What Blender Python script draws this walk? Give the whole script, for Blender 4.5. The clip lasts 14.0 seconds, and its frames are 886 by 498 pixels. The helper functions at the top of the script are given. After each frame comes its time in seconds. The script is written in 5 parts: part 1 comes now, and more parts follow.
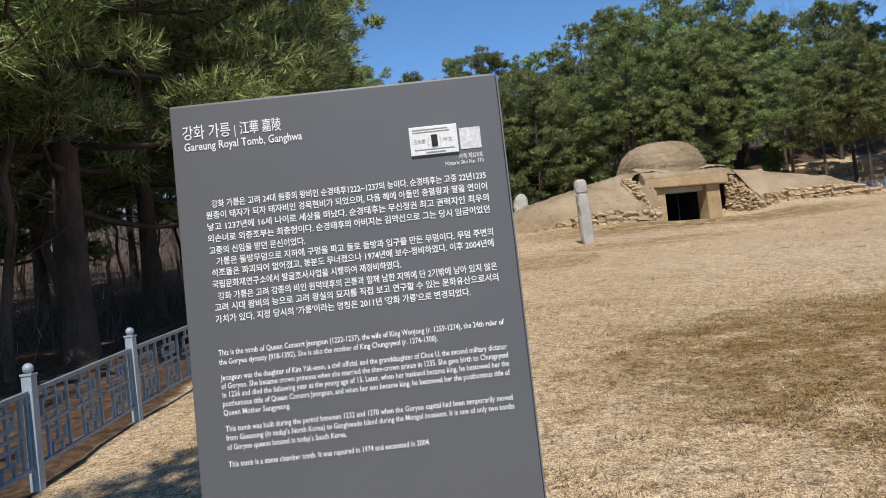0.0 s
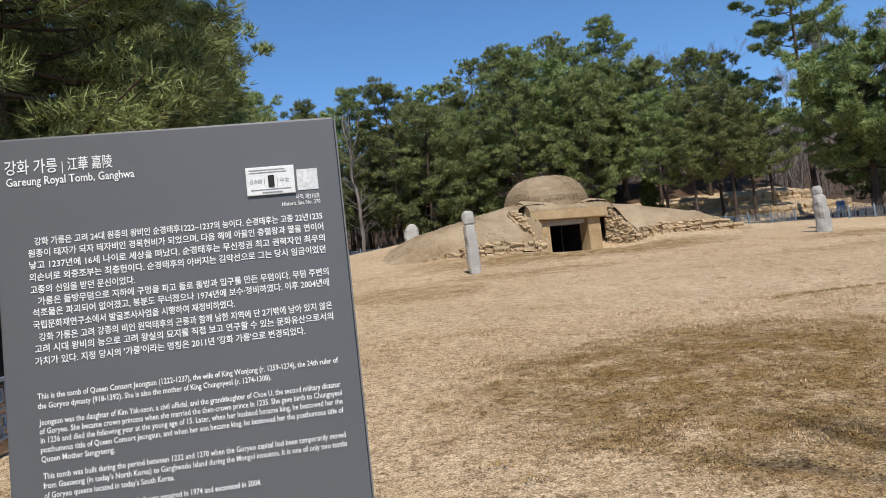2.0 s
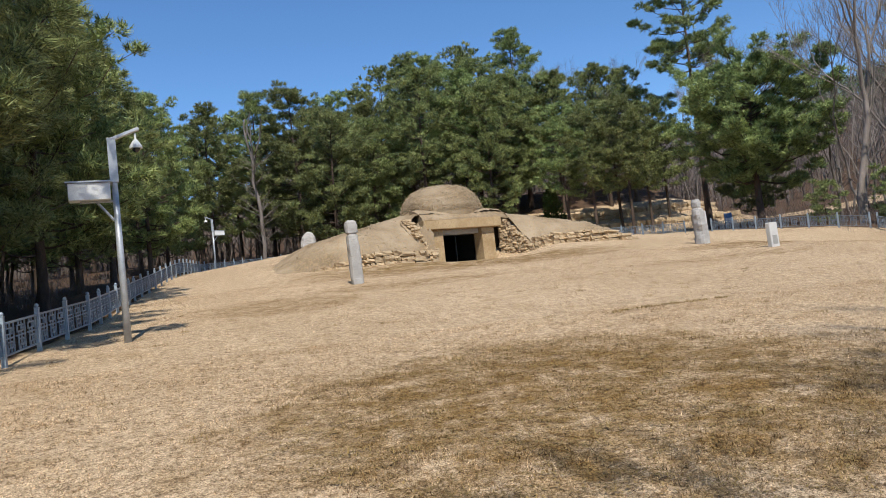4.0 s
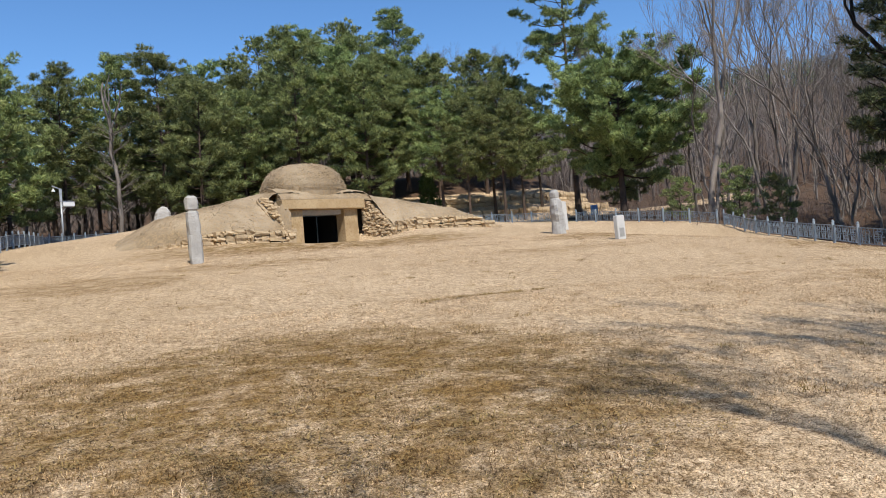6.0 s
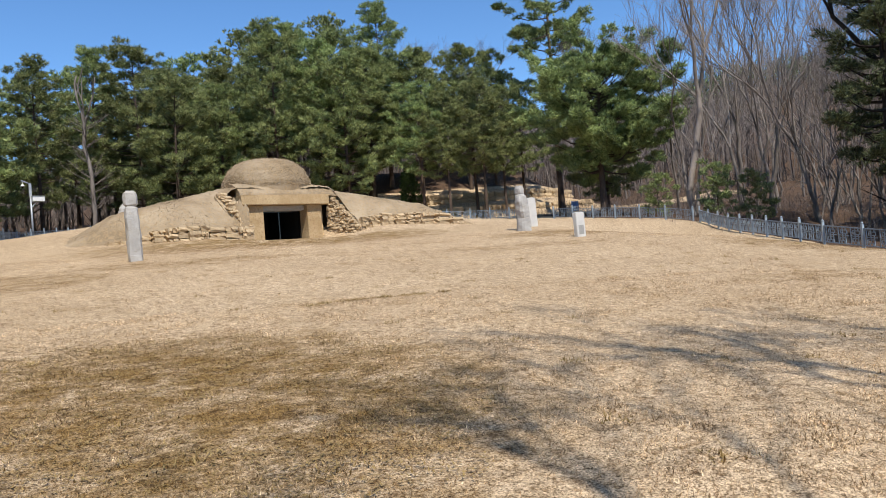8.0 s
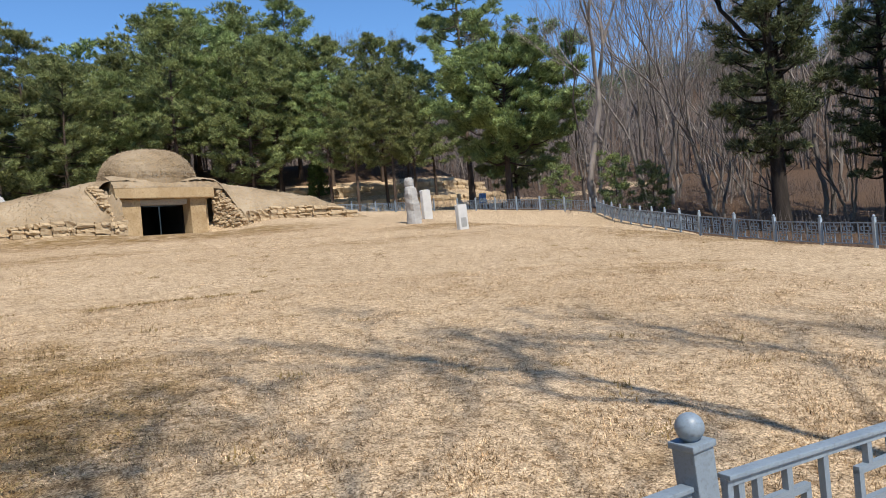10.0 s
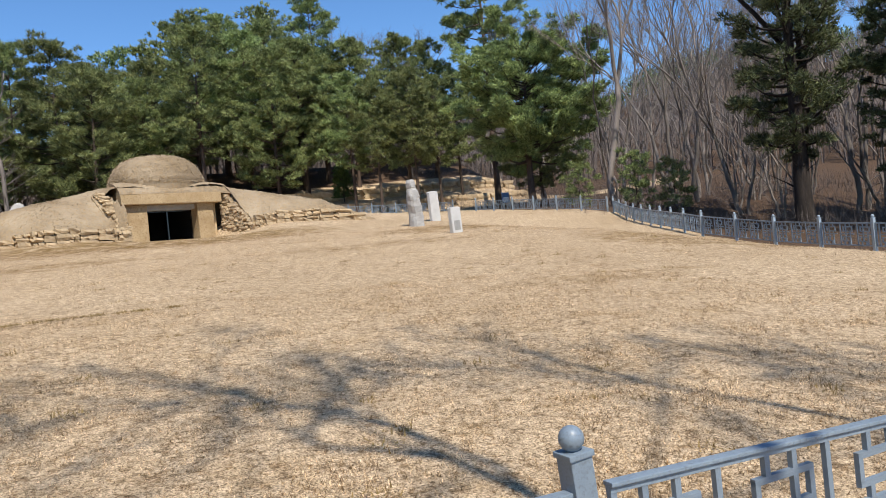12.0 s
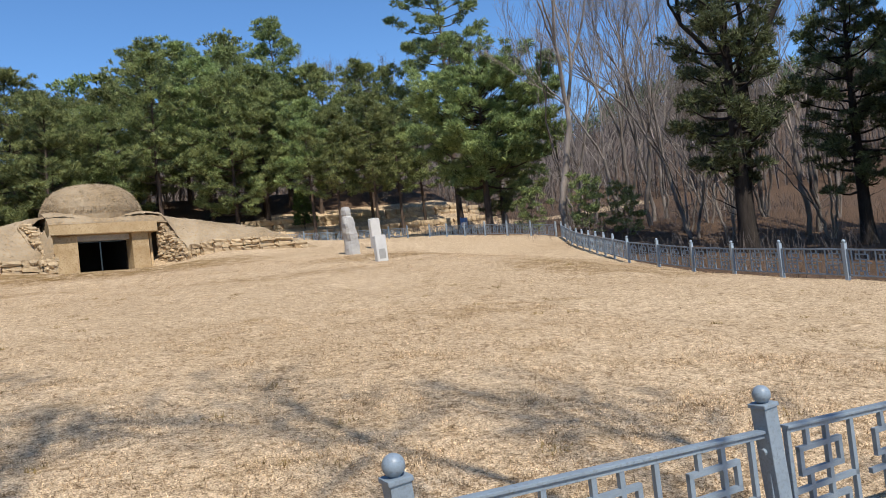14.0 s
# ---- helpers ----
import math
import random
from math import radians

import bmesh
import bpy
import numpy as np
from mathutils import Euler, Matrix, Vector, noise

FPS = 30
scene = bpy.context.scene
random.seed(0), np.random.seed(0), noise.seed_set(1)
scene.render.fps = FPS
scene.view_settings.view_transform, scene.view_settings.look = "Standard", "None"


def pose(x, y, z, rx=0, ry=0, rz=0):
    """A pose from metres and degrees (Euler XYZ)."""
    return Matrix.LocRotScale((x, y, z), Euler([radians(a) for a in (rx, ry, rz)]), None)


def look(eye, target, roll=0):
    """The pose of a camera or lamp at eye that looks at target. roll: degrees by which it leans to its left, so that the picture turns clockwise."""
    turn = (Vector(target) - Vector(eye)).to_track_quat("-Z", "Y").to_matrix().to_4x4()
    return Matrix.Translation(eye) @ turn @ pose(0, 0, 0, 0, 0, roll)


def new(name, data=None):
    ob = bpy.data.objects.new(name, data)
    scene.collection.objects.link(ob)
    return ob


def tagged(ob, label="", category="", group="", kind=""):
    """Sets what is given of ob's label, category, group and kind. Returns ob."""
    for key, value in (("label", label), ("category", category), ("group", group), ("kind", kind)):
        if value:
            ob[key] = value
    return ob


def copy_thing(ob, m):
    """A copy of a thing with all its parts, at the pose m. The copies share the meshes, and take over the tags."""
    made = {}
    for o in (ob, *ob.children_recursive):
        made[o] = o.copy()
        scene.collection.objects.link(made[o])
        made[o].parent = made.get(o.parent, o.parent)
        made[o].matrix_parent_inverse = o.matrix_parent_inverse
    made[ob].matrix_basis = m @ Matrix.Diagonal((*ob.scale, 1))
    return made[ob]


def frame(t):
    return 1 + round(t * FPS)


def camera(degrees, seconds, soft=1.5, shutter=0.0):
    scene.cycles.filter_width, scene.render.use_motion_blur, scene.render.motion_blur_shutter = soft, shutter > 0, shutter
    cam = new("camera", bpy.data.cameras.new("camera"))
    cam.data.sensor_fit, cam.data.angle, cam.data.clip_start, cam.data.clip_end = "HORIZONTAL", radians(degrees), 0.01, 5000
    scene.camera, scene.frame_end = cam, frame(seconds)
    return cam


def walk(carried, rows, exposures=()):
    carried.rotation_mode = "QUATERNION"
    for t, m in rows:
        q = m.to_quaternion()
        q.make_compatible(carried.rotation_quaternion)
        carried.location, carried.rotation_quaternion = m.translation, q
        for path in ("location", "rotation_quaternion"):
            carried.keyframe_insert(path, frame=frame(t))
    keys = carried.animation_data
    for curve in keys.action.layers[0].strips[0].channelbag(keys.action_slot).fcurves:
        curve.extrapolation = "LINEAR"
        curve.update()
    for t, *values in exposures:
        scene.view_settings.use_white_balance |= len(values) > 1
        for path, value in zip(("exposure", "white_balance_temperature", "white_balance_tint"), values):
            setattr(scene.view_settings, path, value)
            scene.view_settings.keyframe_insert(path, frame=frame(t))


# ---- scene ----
cam = camera(61.8, 14.0, 0.95)
METRES, EYE, TILT, LEAN, TURN = 10.5, 1.5, 0.0, 0.0, -1.3
ROWS = [
    (0.0, 0.0, 0.0, 0.0, 0.26, 2.09, 6.25),
    (0.5, -0.0008, -0.0022, 0.0002, 0.27, 2.52, 6.27),
    (1.0, -0.0021, -0.003, 0.0003, -0.25, 2.79, 6.06),
    (1.5, -0.0011, -0.0036, 0.0, -3.53, 2.96, 5.88),
    (2.0, 0.0153, -0.0064, 0.0009, -8.01, 3.43, 6.33),
    (2.5, 0.0503, -0.0089, 0.002, -12.19, 3.61, 6.99),
    (5.0, 0.1872, 0.013, -0.0024, -16.77, 2.65, 5.23),
    (5.5, 0.2219, 0.0233, -0.0029, -20.71, 1.8, 4.91),
    (6.0, 0.2652, 0.0186, -0.0063, -22.96, 1.1, 4.72),
    (6.5, 0.3091, 0.0198, -0.0085, -24.75, 1.15, 4.36),
    (7.0, 0.3513, 0.0289, -0.0095, -24.35, 1.31, 4.14),
    (7.5, 0.3962, 0.0245, -0.0078, -22.94, 1.26, 4.18),
    (8.0, 0.432, 0.0289, -0.0116, -22.94, 0.78, 4.56),
    (8.5, 0.47, 0.0366, -0.0115, -24.84, 0.39, 4.96),
    (9.0, 0.5176, 0.0273, -0.0135, -28.47, -0.18, 5.24),
    (11.5, 0.7353, 0.0309, -0.0254, -26.26, -0.36, 5.46),
    (12.0, 0.7805, -0.0042, -0.0181, -24.61, -0.07, 5.78),
    (12.5, 0.8204, -0.0118, -0.022, -23.34, 0.42, 5.74),
    (13.0, 0.8662, -0.0219, -0.0232, -23.39, 0.84, 5.63),
    (13.5, 0.9154, -0.0349, -0.0222, -24.64, 1.27, 5.83),
    (14.0, 0.9666, -0.0386, -0.0236, -25.7, 1.67, 6.42),
]
walk(cam, [(t, pose(0, 0, EYE, TILT, LEAN, TURN) @ pose(METRES * x, METRES * y, METRES * z, 90 + pitch, roll, yaw)) for t, x, y, z, yaw, pitch, roll in ROWS],
     exposures=[(0.0, 0.16), (2.5, 0.18), (5.0, 0.27), (9.0, 0.36), (14.0, 0.34)])

# ---- world and sun ----
SUN_EL, SUN_AZ = 54.0, 4.0          # light travels towards +y, turned this much to +x
world = bpy.data.worlds.new("sky")
scene.world = world
world.use_nodes = True
wn = world.node_tree.nodes
sky = wn.new("ShaderNodeTexSky")
sky.sky_type = "NISHITA"
sky.sun_disc = False
sky.sun_elevation = radians(SUN_EL)
sky.sun_rotation = radians(180 + SUN_AZ)
sky.air_density, sky.dust_density, sky.ozone_density = 0.85, 0.0, 5.0
wn["Background"].inputs[1].default_value = 0.142
sky_hue = wn.new("ShaderNodeHueSaturation")
sky_hue.inputs["Saturation"].default_value = 1.12
world.node_tree.links.new(sky.outputs[0], sky_hue.inputs["Color"])
world.node_tree.links.new(sky_hue.outputs[0], wn["Background"].inputs[0])
sun = new("sun", bpy.data.lights.new("sun", "SUN"))
sun.data.energy, sun.data.angle, sun.data.color = 4.45, radians(0.55), (1.0, 0.95, 0.87)
away = Vector((math.sin(radians(SUN_AZ)) * math.cos(radians(SUN_EL)), math.cos(radians(SUN_AZ)) * math.cos(radians(SUN_EL)), -math.sin(radians(SUN_EL))))
sun.matrix_world = look((0, -20, 40), Vector((0, -20, 40)) + away)


# ---- materials ----
def node_mat(name, rough=0.8, metal=0.0, spec=0.3):
    m = bpy.data.materials.new(name)
    m.use_nodes = True
    b = m.node_tree.nodes["Principled BSDF"]
    b.inputs["Roughness"].default_value = rough
    b.inputs["Metallic"].default_value = metal
    b.inputs["Specular IOR Level"].default_value = spec
    return m, m.node_tree.nodes, m.node_tree.links, b


def noise_tex(n, l, coord, scale, detail=4, rough=0.6, stretch=None):
    t = n.new("ShaderNodeTexNoise")
    t.inputs["Scale"].default_value, t.inputs["Detail"].default_value, t.inputs["Roughness"].default_value = scale, detail, rough
    if stretch:
        mp = n.new("ShaderNodeMapping")
        mp.inputs["Scale"].default_value = stretch
        l.new(coord, mp.inputs[0])
        coord = mp.outputs[0]
    l.new(coord, t.inputs["Vector"])
    return t.outputs[0]


def ramp(n, l, fac, *stops):
    r = n.new("ShaderNodeValToRGB")
    e = r.color_ramp.elements
    while len(e) < len(stops):
        e.new(0.5)
    for k, (p, c) in zip(e, stops):
        k.position, k.color = p, (*c, 1) if len(c) == 3 else c
    l.new(fac, r.inputs[0])
    return r.outputs[0]


def mix(n, l, fac, a, b, mode="MIX"):
    m = n.new("ShaderNodeMix")
    m.data_type, m.blend_type = "RGBA", mode
    for sock, v in ((m.inputs[0], fac), (m.inputs[6], a), (m.inputs[7], b)):
        if isinstance(v, bpy.types.NodeSocket):
            l.new(v, sock)
        elif isinstance(v, tuple):
            sock.default_value = (*v, 1)
        else:
            sock.default_value = v
    return m.outputs[2]


def math_node(n, l, op, a, b=0.0, clamp=False):
    m = n.new("ShaderNodeMath")
    m.operation, m.use_clamp = op, clamp
    for sock, v in zip(m.inputs, (a, b)):
        if isinstance(v, bpy.types.NodeSocket):
            l.new(v, sock)
        else:
            sock.default_value = v
    return m.outputs[0]


def bump(n, l, b, height, strength, distance=0.02):
    k = n.new("ShaderNodeBump")
    k.inputs["Strength"].default_value, k.inputs["Distance"].default_value = strength, distance
    l.new(height, k.inputs["Height"])
    l.new(k.outputs[0], b.inputs["Normal"])


def surface(name, c1, c2, scale, rough=0.85, metal=0.0, fine=12.0, bumpy=0.4, dist=0.02, c3=None, stretch=None, vary=0.0, spec=0.3, grain=0.35):
    """Two or three colours over a coarse and a fine noise, with relief; vary: brightness from object to object."""
    m, n, l, b = node_mat(name, rough, metal, spec)
    co = n.new("ShaderNodeTexCoord").outputs["Object"]
    big = noise_tex(n, l, co, scale, 5, 0.6, stretch)
    small = noise_tex(n, l, co, scale * fine, 4, 0.65, stretch)
    col = ramp(n, l, big, (0.35, c1), (0.65, c2))
    if c3:
        col = mix(n, l, ramp(n, l, small, (0.48, (0, 0, 0)), (0.66, (1, 1, 1))), col, c3)
    col = mix(n, l, grain, col, ramp(n, l, small, (0.3, (0.35, 0.35, 0.35)), (0.7, (1, 1, 1))), "MULTIPLY")
    if vary:
        info = n.new("ShaderNodeObjectInfo").outputs["Random"]
        v = math_node(n, l, "ADD", math_node(n, l, "MULTIPLY", info, vary), 1.0 - vary / 2)
        h = n.new("ShaderNodeHueSaturation")
        l.new(v, h.inputs["Value"])
        l.new(col, h.inputs["Color"])
        col = h.outputs[0]
    l.new(col, b.inputs["Base Color"])
    if bumpy:
        bump(n, l, b, mix(n, l, 0.6, big, small), bumpy, dist)
    return m


def lawn_colour(n, l, pos):
    """Dry straw lawn with rust-brown mossy patches, by place."""
    sep = n.new("ShaderNodeSeparateXYZ")
    l.new(pos, sep.inputs[0])
    x, y = sep.outputs[0], sep.outputs[1]
    big = noise_tex(n, l, pos, 0.22, 3, 0.6)
    mid = noise_tex(n, l, pos, 1.6, 4, 0.6)
    fine = noise_tex(n, l, pos, 22, 4, 0.7)
    col = ramp(n, l, big, (0.3, (0.56, 0.43, 0.29)), (0.7, (0.66, 0.52, 0.365)))
    col = mix(n, l, ramp(n, l, mid, (0.55, (0, 0, 0)), (0.75, (0.55, 0.55, 0.55))), col, (0.41, 0.285, 0.15))
    total = None
    for cx, cy, rx, ry, k in ((4.3, 5.9, 3.6, 3.5, 0.98), (10.5, 28.2, 8.0, 3.2, 0.95), (2.5, 19.0, 2.6, 2.8, 0.65), (20.5, 24.0, 4.0, 2.2, 0.75), (22.0, 14.0, 2.5, 4.0, 0.7), (16.0, 9.5, 3.2, 0.8, 0.45), (7.0, 22.0, 4.5, 1.6, 0.6), (15.5, 19.0, 4.0, 1.4, 0.5)):
        dx = math_node(n, l, "DIVIDE", math_node(n, l, "SUBTRACT", x, cx), rx)
        dy = math_node(n, l, "DIVIDE", math_node(n, l, "SUBTRACT", y, cy), ry)
        d = math_node(n, l, "ADD", math_node(n, l, "MULTIPLY", dx, dx), math_node(n, l, "MULTIPLY", dy, dy))
        d = math_node(n, l, "MULTIPLY", math_node(n, l, "SUBTRACT", 1.25, d, True), k)
        total = d if total is None else math_node(n, l, "MAXIMUM", total, d)
    wob = math_node(n, l, "ADD", math_node(n, l, "MULTIPLY", noise_tex(n, l, pos, 2.0, 8, 0.8), 3.0), -1.0)
    fac = ramp(n, l, math_node(n, l, "MULTIPLY", total, wob, True), (0.13, (0, 0, 0)), (0.4, (0.55, 0.55, 0.55)), (0.7, (0.95, 0.95, 0.95)))
    col = mix(n, l, fac, col, (0.25, 0.155, 0.055))
    speck = noise_tex(n, l, pos, 13, 3, 0.75)
    col = mix(n, l, 0.7, col, ramp(n, l, speck, (0.55, (1, 1, 1)), (0.62, (0.50, 0.42, 0.33))), "MULTIPLY")
    clod = noise_tex(n, l, pos, 7, 7, 0.8)
    fibre = noise_tex(n, l, pos, 75, 3, 0.7)
    col = mix(n, l, 0.85, col, ramp(n, l, fibre, (0.36, (0.20, 0.15, 0.10)), (0.5, (0.95, 0.93, 0.90)), (0.64, (1.45, 1.44, 1.42))), "MULTIPLY")
    col = mix(n, l, 0.8, col, ramp(n, l, clod, (0.34, (0.26, 0.21, 0.16)), (0.45, (0.85, 0.83, 0.79)), (0.62, (1.12, 1.12, 1.1))), "MULTIPLY")
    return mix(n, l, 0.75, col, ramp(n, l, fine, (0.34, (0.30, 0.26, 0.20)), (0.5, (0.95, 0.93, 0.9)), (0.7, (1.15, 1.15, 1.13))), "MULTIPLY"), mix(n, l, 0.5, fine, fibre), mix(n, l, 0.5, mid, clod)


def ground_mat():
    m, n, l, b = node_mat("dry_lawn", 0.95, 0, 0.1)
    pos = n.new("ShaderNodeTexCoord").outputs["Object"]
    col, fine, mid = lawn_colour(n, l, pos)
    a = n.new("ShaderNodeAttribute")
    a.attribute_name = "litter"
    lit = noise_tex(n, l, pos, 9, 5, 0.7)
    leaf = ramp(n, l, lit, (0.32, (0.036, 0.025, 0.017)), (0.5, (0.085, 0.055, 0.036)), (0.7, (0.20, 0.115, 0.068)))
    wob = math_node(n, l, "ADD", a.outputs["Fac"], math_node(n, l, "MULTIPLY", math_node(n, l, "SUBTRACT", noise_tex(n, l, pos, 0.9, 4, 0.6), 0.5), 0.7))
    col = mix(n, l, ramp(n, l, wob, (0.4, (0, 0, 0)), (0.6, (1, 1, 1))), col, leaf)
    l.new(col, b.inputs["Base Color"])
    h = mix(n, l, 0.5, mix(n, l, 0.6, fine, mid), lit)
    bump(n, l, b, h, 1.0, 0.09)
    return m


def blade_mat():
    m, n, l, b = node_mat("straw_blades", 0.8, 0, 0.2)
    pos = n.new("ShaderNodeTexCoord").outputs["Object"]
    col, fine, mid = lawn_colour(n, l, pos)
    r = n.new("ShaderNodeNewGeometry").outputs["Random Per Island"]
    tone = ramp(n, l, r, (0.0, (0.42, 0.37, 0.30)), (0.45, (1.0, 0.98, 0.93)), (1.0, (1.6, 1.56, 1.5)))
    l.new(mix(n, l, 1.0, col, tone, "MULTIPLY"), b.inputs["Base Color"])
    return m


def needle_mat(name, dark, mid, light):
    m, n, l, b = node_mat(name, 0.55, 0, 0.35)
    r = n.new("ShaderNodeNewGeometry").outputs["Random Per Island"]
    pos = n.new("ShaderNodeTexCoord").outputs["Object"]
    clump = noise_tex(n, l, pos, 0.9, 3, 0.6)
    col = ramp(n, l, math_node(n, l, "ADD", math_node(n, l, "MULTIPLY", r, 0.45), math_node(n, l, "MULTIPLY", clump, 0.6)), (0.3, dark), (0.55, mid), (0.82, light))
    h = n.new("ShaderNodeHueSaturation")
    info = n.new("ShaderNodeObjectInfo").outputs["Random"]
    l.new(math_node(n, l, "ADD", math_node(n, l, "MULTIPLY", info, 0.035), 0.482), h.inputs["Hue"])
    l.new(math_node(n, l, "ADD", math_node(n, l, "MULTIPLY", info, 0.5), 0.75), h.inputs["Value"])
    l.new(col, h.inputs["Color"])
    l.new(h.outputs[0], b.inputs["Base Color"])
    tr = n.new("ShaderNodeBsdfTranslucent")
    l.new(h.outputs[0], tr.inputs[0])
    ms = n.new("ShaderNodeMixShader")
    ms.inputs[0].default_value = 0.18
    l.new(b.outputs[0], ms.inputs[1])
    l.new(tr.outputs[0], ms.inputs[2])
    l.new(ms.outputs[0], n["Material Output"].inputs[0])
    return m


GROUND = ground_mat()
BLADE = blade_mat()
NEEDLE = needle_mat("pine_needles", (0.048, 0.068, 0.024), (0.215, 0.26, 0.086), (0.46, 0.49, 0.19))
# shade on the right-hand pines put into their needle colour; far evergreens share it
DARKNEEDLE = needle_mat("dark_and_shaded_needles", (0.028, 0.042, 0.018), (0.105, 0.135, 0.052), (0.26, 0.30, 0.125))
SHRUB = needle_mat("shrub_leaves", (0.03, 0.06, 0.015), (0.07, 0.13, 0.03), (0.13, 0.20, 0.05))
BARK = surface("pine_bark", (0.06, 0.042, 0.032), (0.13, 0.09, 0.065), 3, 0.95, fine=8, bumpy=0.9, dist=0.04, stretch=(1, 1, 0.25), vary=0.5)
# bark blackened to stand for the crowns' deep shade on the trunk
SHADEBARK = surface("shaded_pine_bark", (0.022, 0.017, 0.014), (0.05, 0.038, 0.03), 3, 0.95, fine=8, bumpy=0.9, dist=0.04, stretch=(1, 1, 0.25))
GREYBARK = surface("grey_bark", (0.17, 0.14, 0.115), (0.31, 0.265, 0.23), 2.5, 0.95, fine=9, bumpy=0.7, dist=0.03, stretch=(1, 1, 0.3), vary=0.5)
TWIGS = surface("far_twigs", (0.125, 0.10, 0.088), (0.205, 0.168, 0.145), 0.05, 0.95, fine=20, bumpy=0)
MOUND = surface("mound_turf", (0.265, 0.195, 0.12), (0.45, 0.355, 0.24), 0.7, 0.95, fine=14, bumpy=1.0, dist=0.06, c3=(0.34, 0.24, 0.135), spec=0.1)
TURFBLADE = surface("turf_tufts", (0.36, 0.275, 0.18), (0.47, 0.375, 0.26), 1.3, 0.95, fine=40, bumpy=0, c3=(0.36, 0.26, 0.15), spec=0.1)
SAND = surface("sandstone", (0.44, 0.30, 0.15), (0.60, 0.44, 0.25), 1.6, 0.9, fine=9, bumpy=0.8, dist=0.04, c3=(0.33, 0.22, 0.115), vary=0.3)
RUBBLE = surface("rubble_stone", (0.45, 0.33, 0.19), (0.62, 0.48, 0.31), 2.2, 0.9, fine=9, bumpy=0.7, dist=0.03, c3=(0.36, 0.24, 0.13), vary=0.35)
# near-black colour that carries the shade inside the tomb chamber
CHAMBERSHADE = surface("chamber_painted_shade", (0.012, 0.011, 0.010), (0.02, 0.018, 0.016), 2, 0.95, bumpy=0.3)
SOIL = surface("dark_soil", (0.06, 0.045, 0.03), (0.10, 0.075, 0.05), 2, 0.95, bumpy=0.5)
GRANITE = surface("weathered_granite", (0.42, 0.40, 0.37), (0.56, 0.53, 0.49), 2.4, 0.9, fine=14, bumpy=0.7, dist=0.03, c3=(0.30, 0.285, 0.265), vary=0.15)
PALESTONE = surface("pale_stone", (0.58, 0.56, 0.53), (0.68, 0.66, 0.62), 3, 0.85, fine=14, bumpy=0.35, dist=0.02, c3=(0.48, 0.46, 0.43))
DARKSTONE = surface("inscribed_stone", (0.30, 0.29, 0.27), (0.38, 0.37, 0.35), 8, 0.8, bumpy=0.4)
STEEL = surface("painted_steel", (0.20, 0.25, 0.30), (0.27, 0.33, 0.38), 6, 0.42, 0.0, 10, 0.25, 0.004, c3=(0.16, 0.19, 0.22), vary=0.12, spec=0.5)
PALESTEEL = surface("pale_painted_steel", (0.30, 0.36, 0.41), (0.38, 0.44, 0.49), 6, 0.42, 0.0, 10, 0.2, 0.004, spec=0.5)
GALV = surface("galvanised_steel", (0.40, 0.42, 0.44), (0.52, 0.54, 0.56), 5, 0.45, 0.35, 10, 0.15, 0.003)
WHITE = surface("white_plastic", (0.74, 0.74, 0.72), (0.80, 0.80, 0.78), 3, 0.4, bumpy=0.05)
LENS = surface("dark_glass", (0.01, 0.01, 0.012), (0.02, 0.02, 0.022), 3, 0.15, bumpy=0, spec=0.6)
BOARD = surface("grey_enamel", (0.104, 0.105, 0.112), (0.112, 0.113, 0.120), 1.5, 0.42, 0.0, 60, 0.0, 0.002, spec=0.4, grain=0.03)
BOARDEDGE = surface("grey_enamel_edge", (0.16, 0.16, 0.165), (0.19, 0.19, 0.195), 1.5, 0.4, 0.0, 40, 0.05, 0.002, spec=0.4)
WEED = surface("dry_weeds", (0.28, 0.18, 0.065), (0.42, 0.285, 0.11), 3, 0.9, fine=20, bumpy=0, c3=(0.13, 0.10, 0.045))
INK = surface("white_lettering", (0.80, 0.80, 0.79), (0.86, 0.86, 0.85), 5, 0.6, bumpy=0)
BLACKINK = surface("black_print", (0.012, 0.012, 0.012), (0.02, 0.02, 0.02), 5, 0.6, bumpy=0)
GREYINK = surface("grey_print", (0.25, 0.25, 0.25), (0.3, 0.3, 0.3), 5, 0.6, bumpy=0)
PLATE = surface("white_sticker", (0.78, 0.78, 0.77), (0.83, 0.83, 0.82), 20, 0.35, bumpy=0.05)
CODEPLATE = surface("printed_square", (0.55, 0.55, 0.55), (0.80, 0.80, 0.80), 90, 0.5, bumpy=0)
BLUE = surface("blue_panel_paint", (0.10, 0.20, 0.42), (0.14, 0.26, 0.5), 4, 0.5, bumpy=0.05)


# ---- building helpers ----
def mesh_object(name, verts, faces, mat, parent=None, smooth=False):
    me = bpy.data.meshes.new(name)
    verts = np.asarray(verts, dtype=np.float32)
    if isinstance(faces, np.ndarray):
        k = faces.shape[1]
        me.vertices.add(len(verts))
        me.vertices.foreach_set("co", verts.ravel())
        me.loops.add(faces.size)
        me.loops.foreach_set("vertex_index", faces.astype(np.int32).ravel())
        me.polygons.add(len(faces))
        me.polygons.foreach_set("loop_start", np.arange(0, faces.size, k, dtype=np.int32))
        me.update(calc_edges=True)
        me.validate()
    else:
        me.from_pydata([tuple(map(float, v)) for v in verts], [], faces)
    if smooth:
        me.polygons.foreach_set("use_smooth", [True] * len(me.polygons))
    me.materials.append(mat)
    ob = new(name, me)
    ob.parent = parent
    return ob


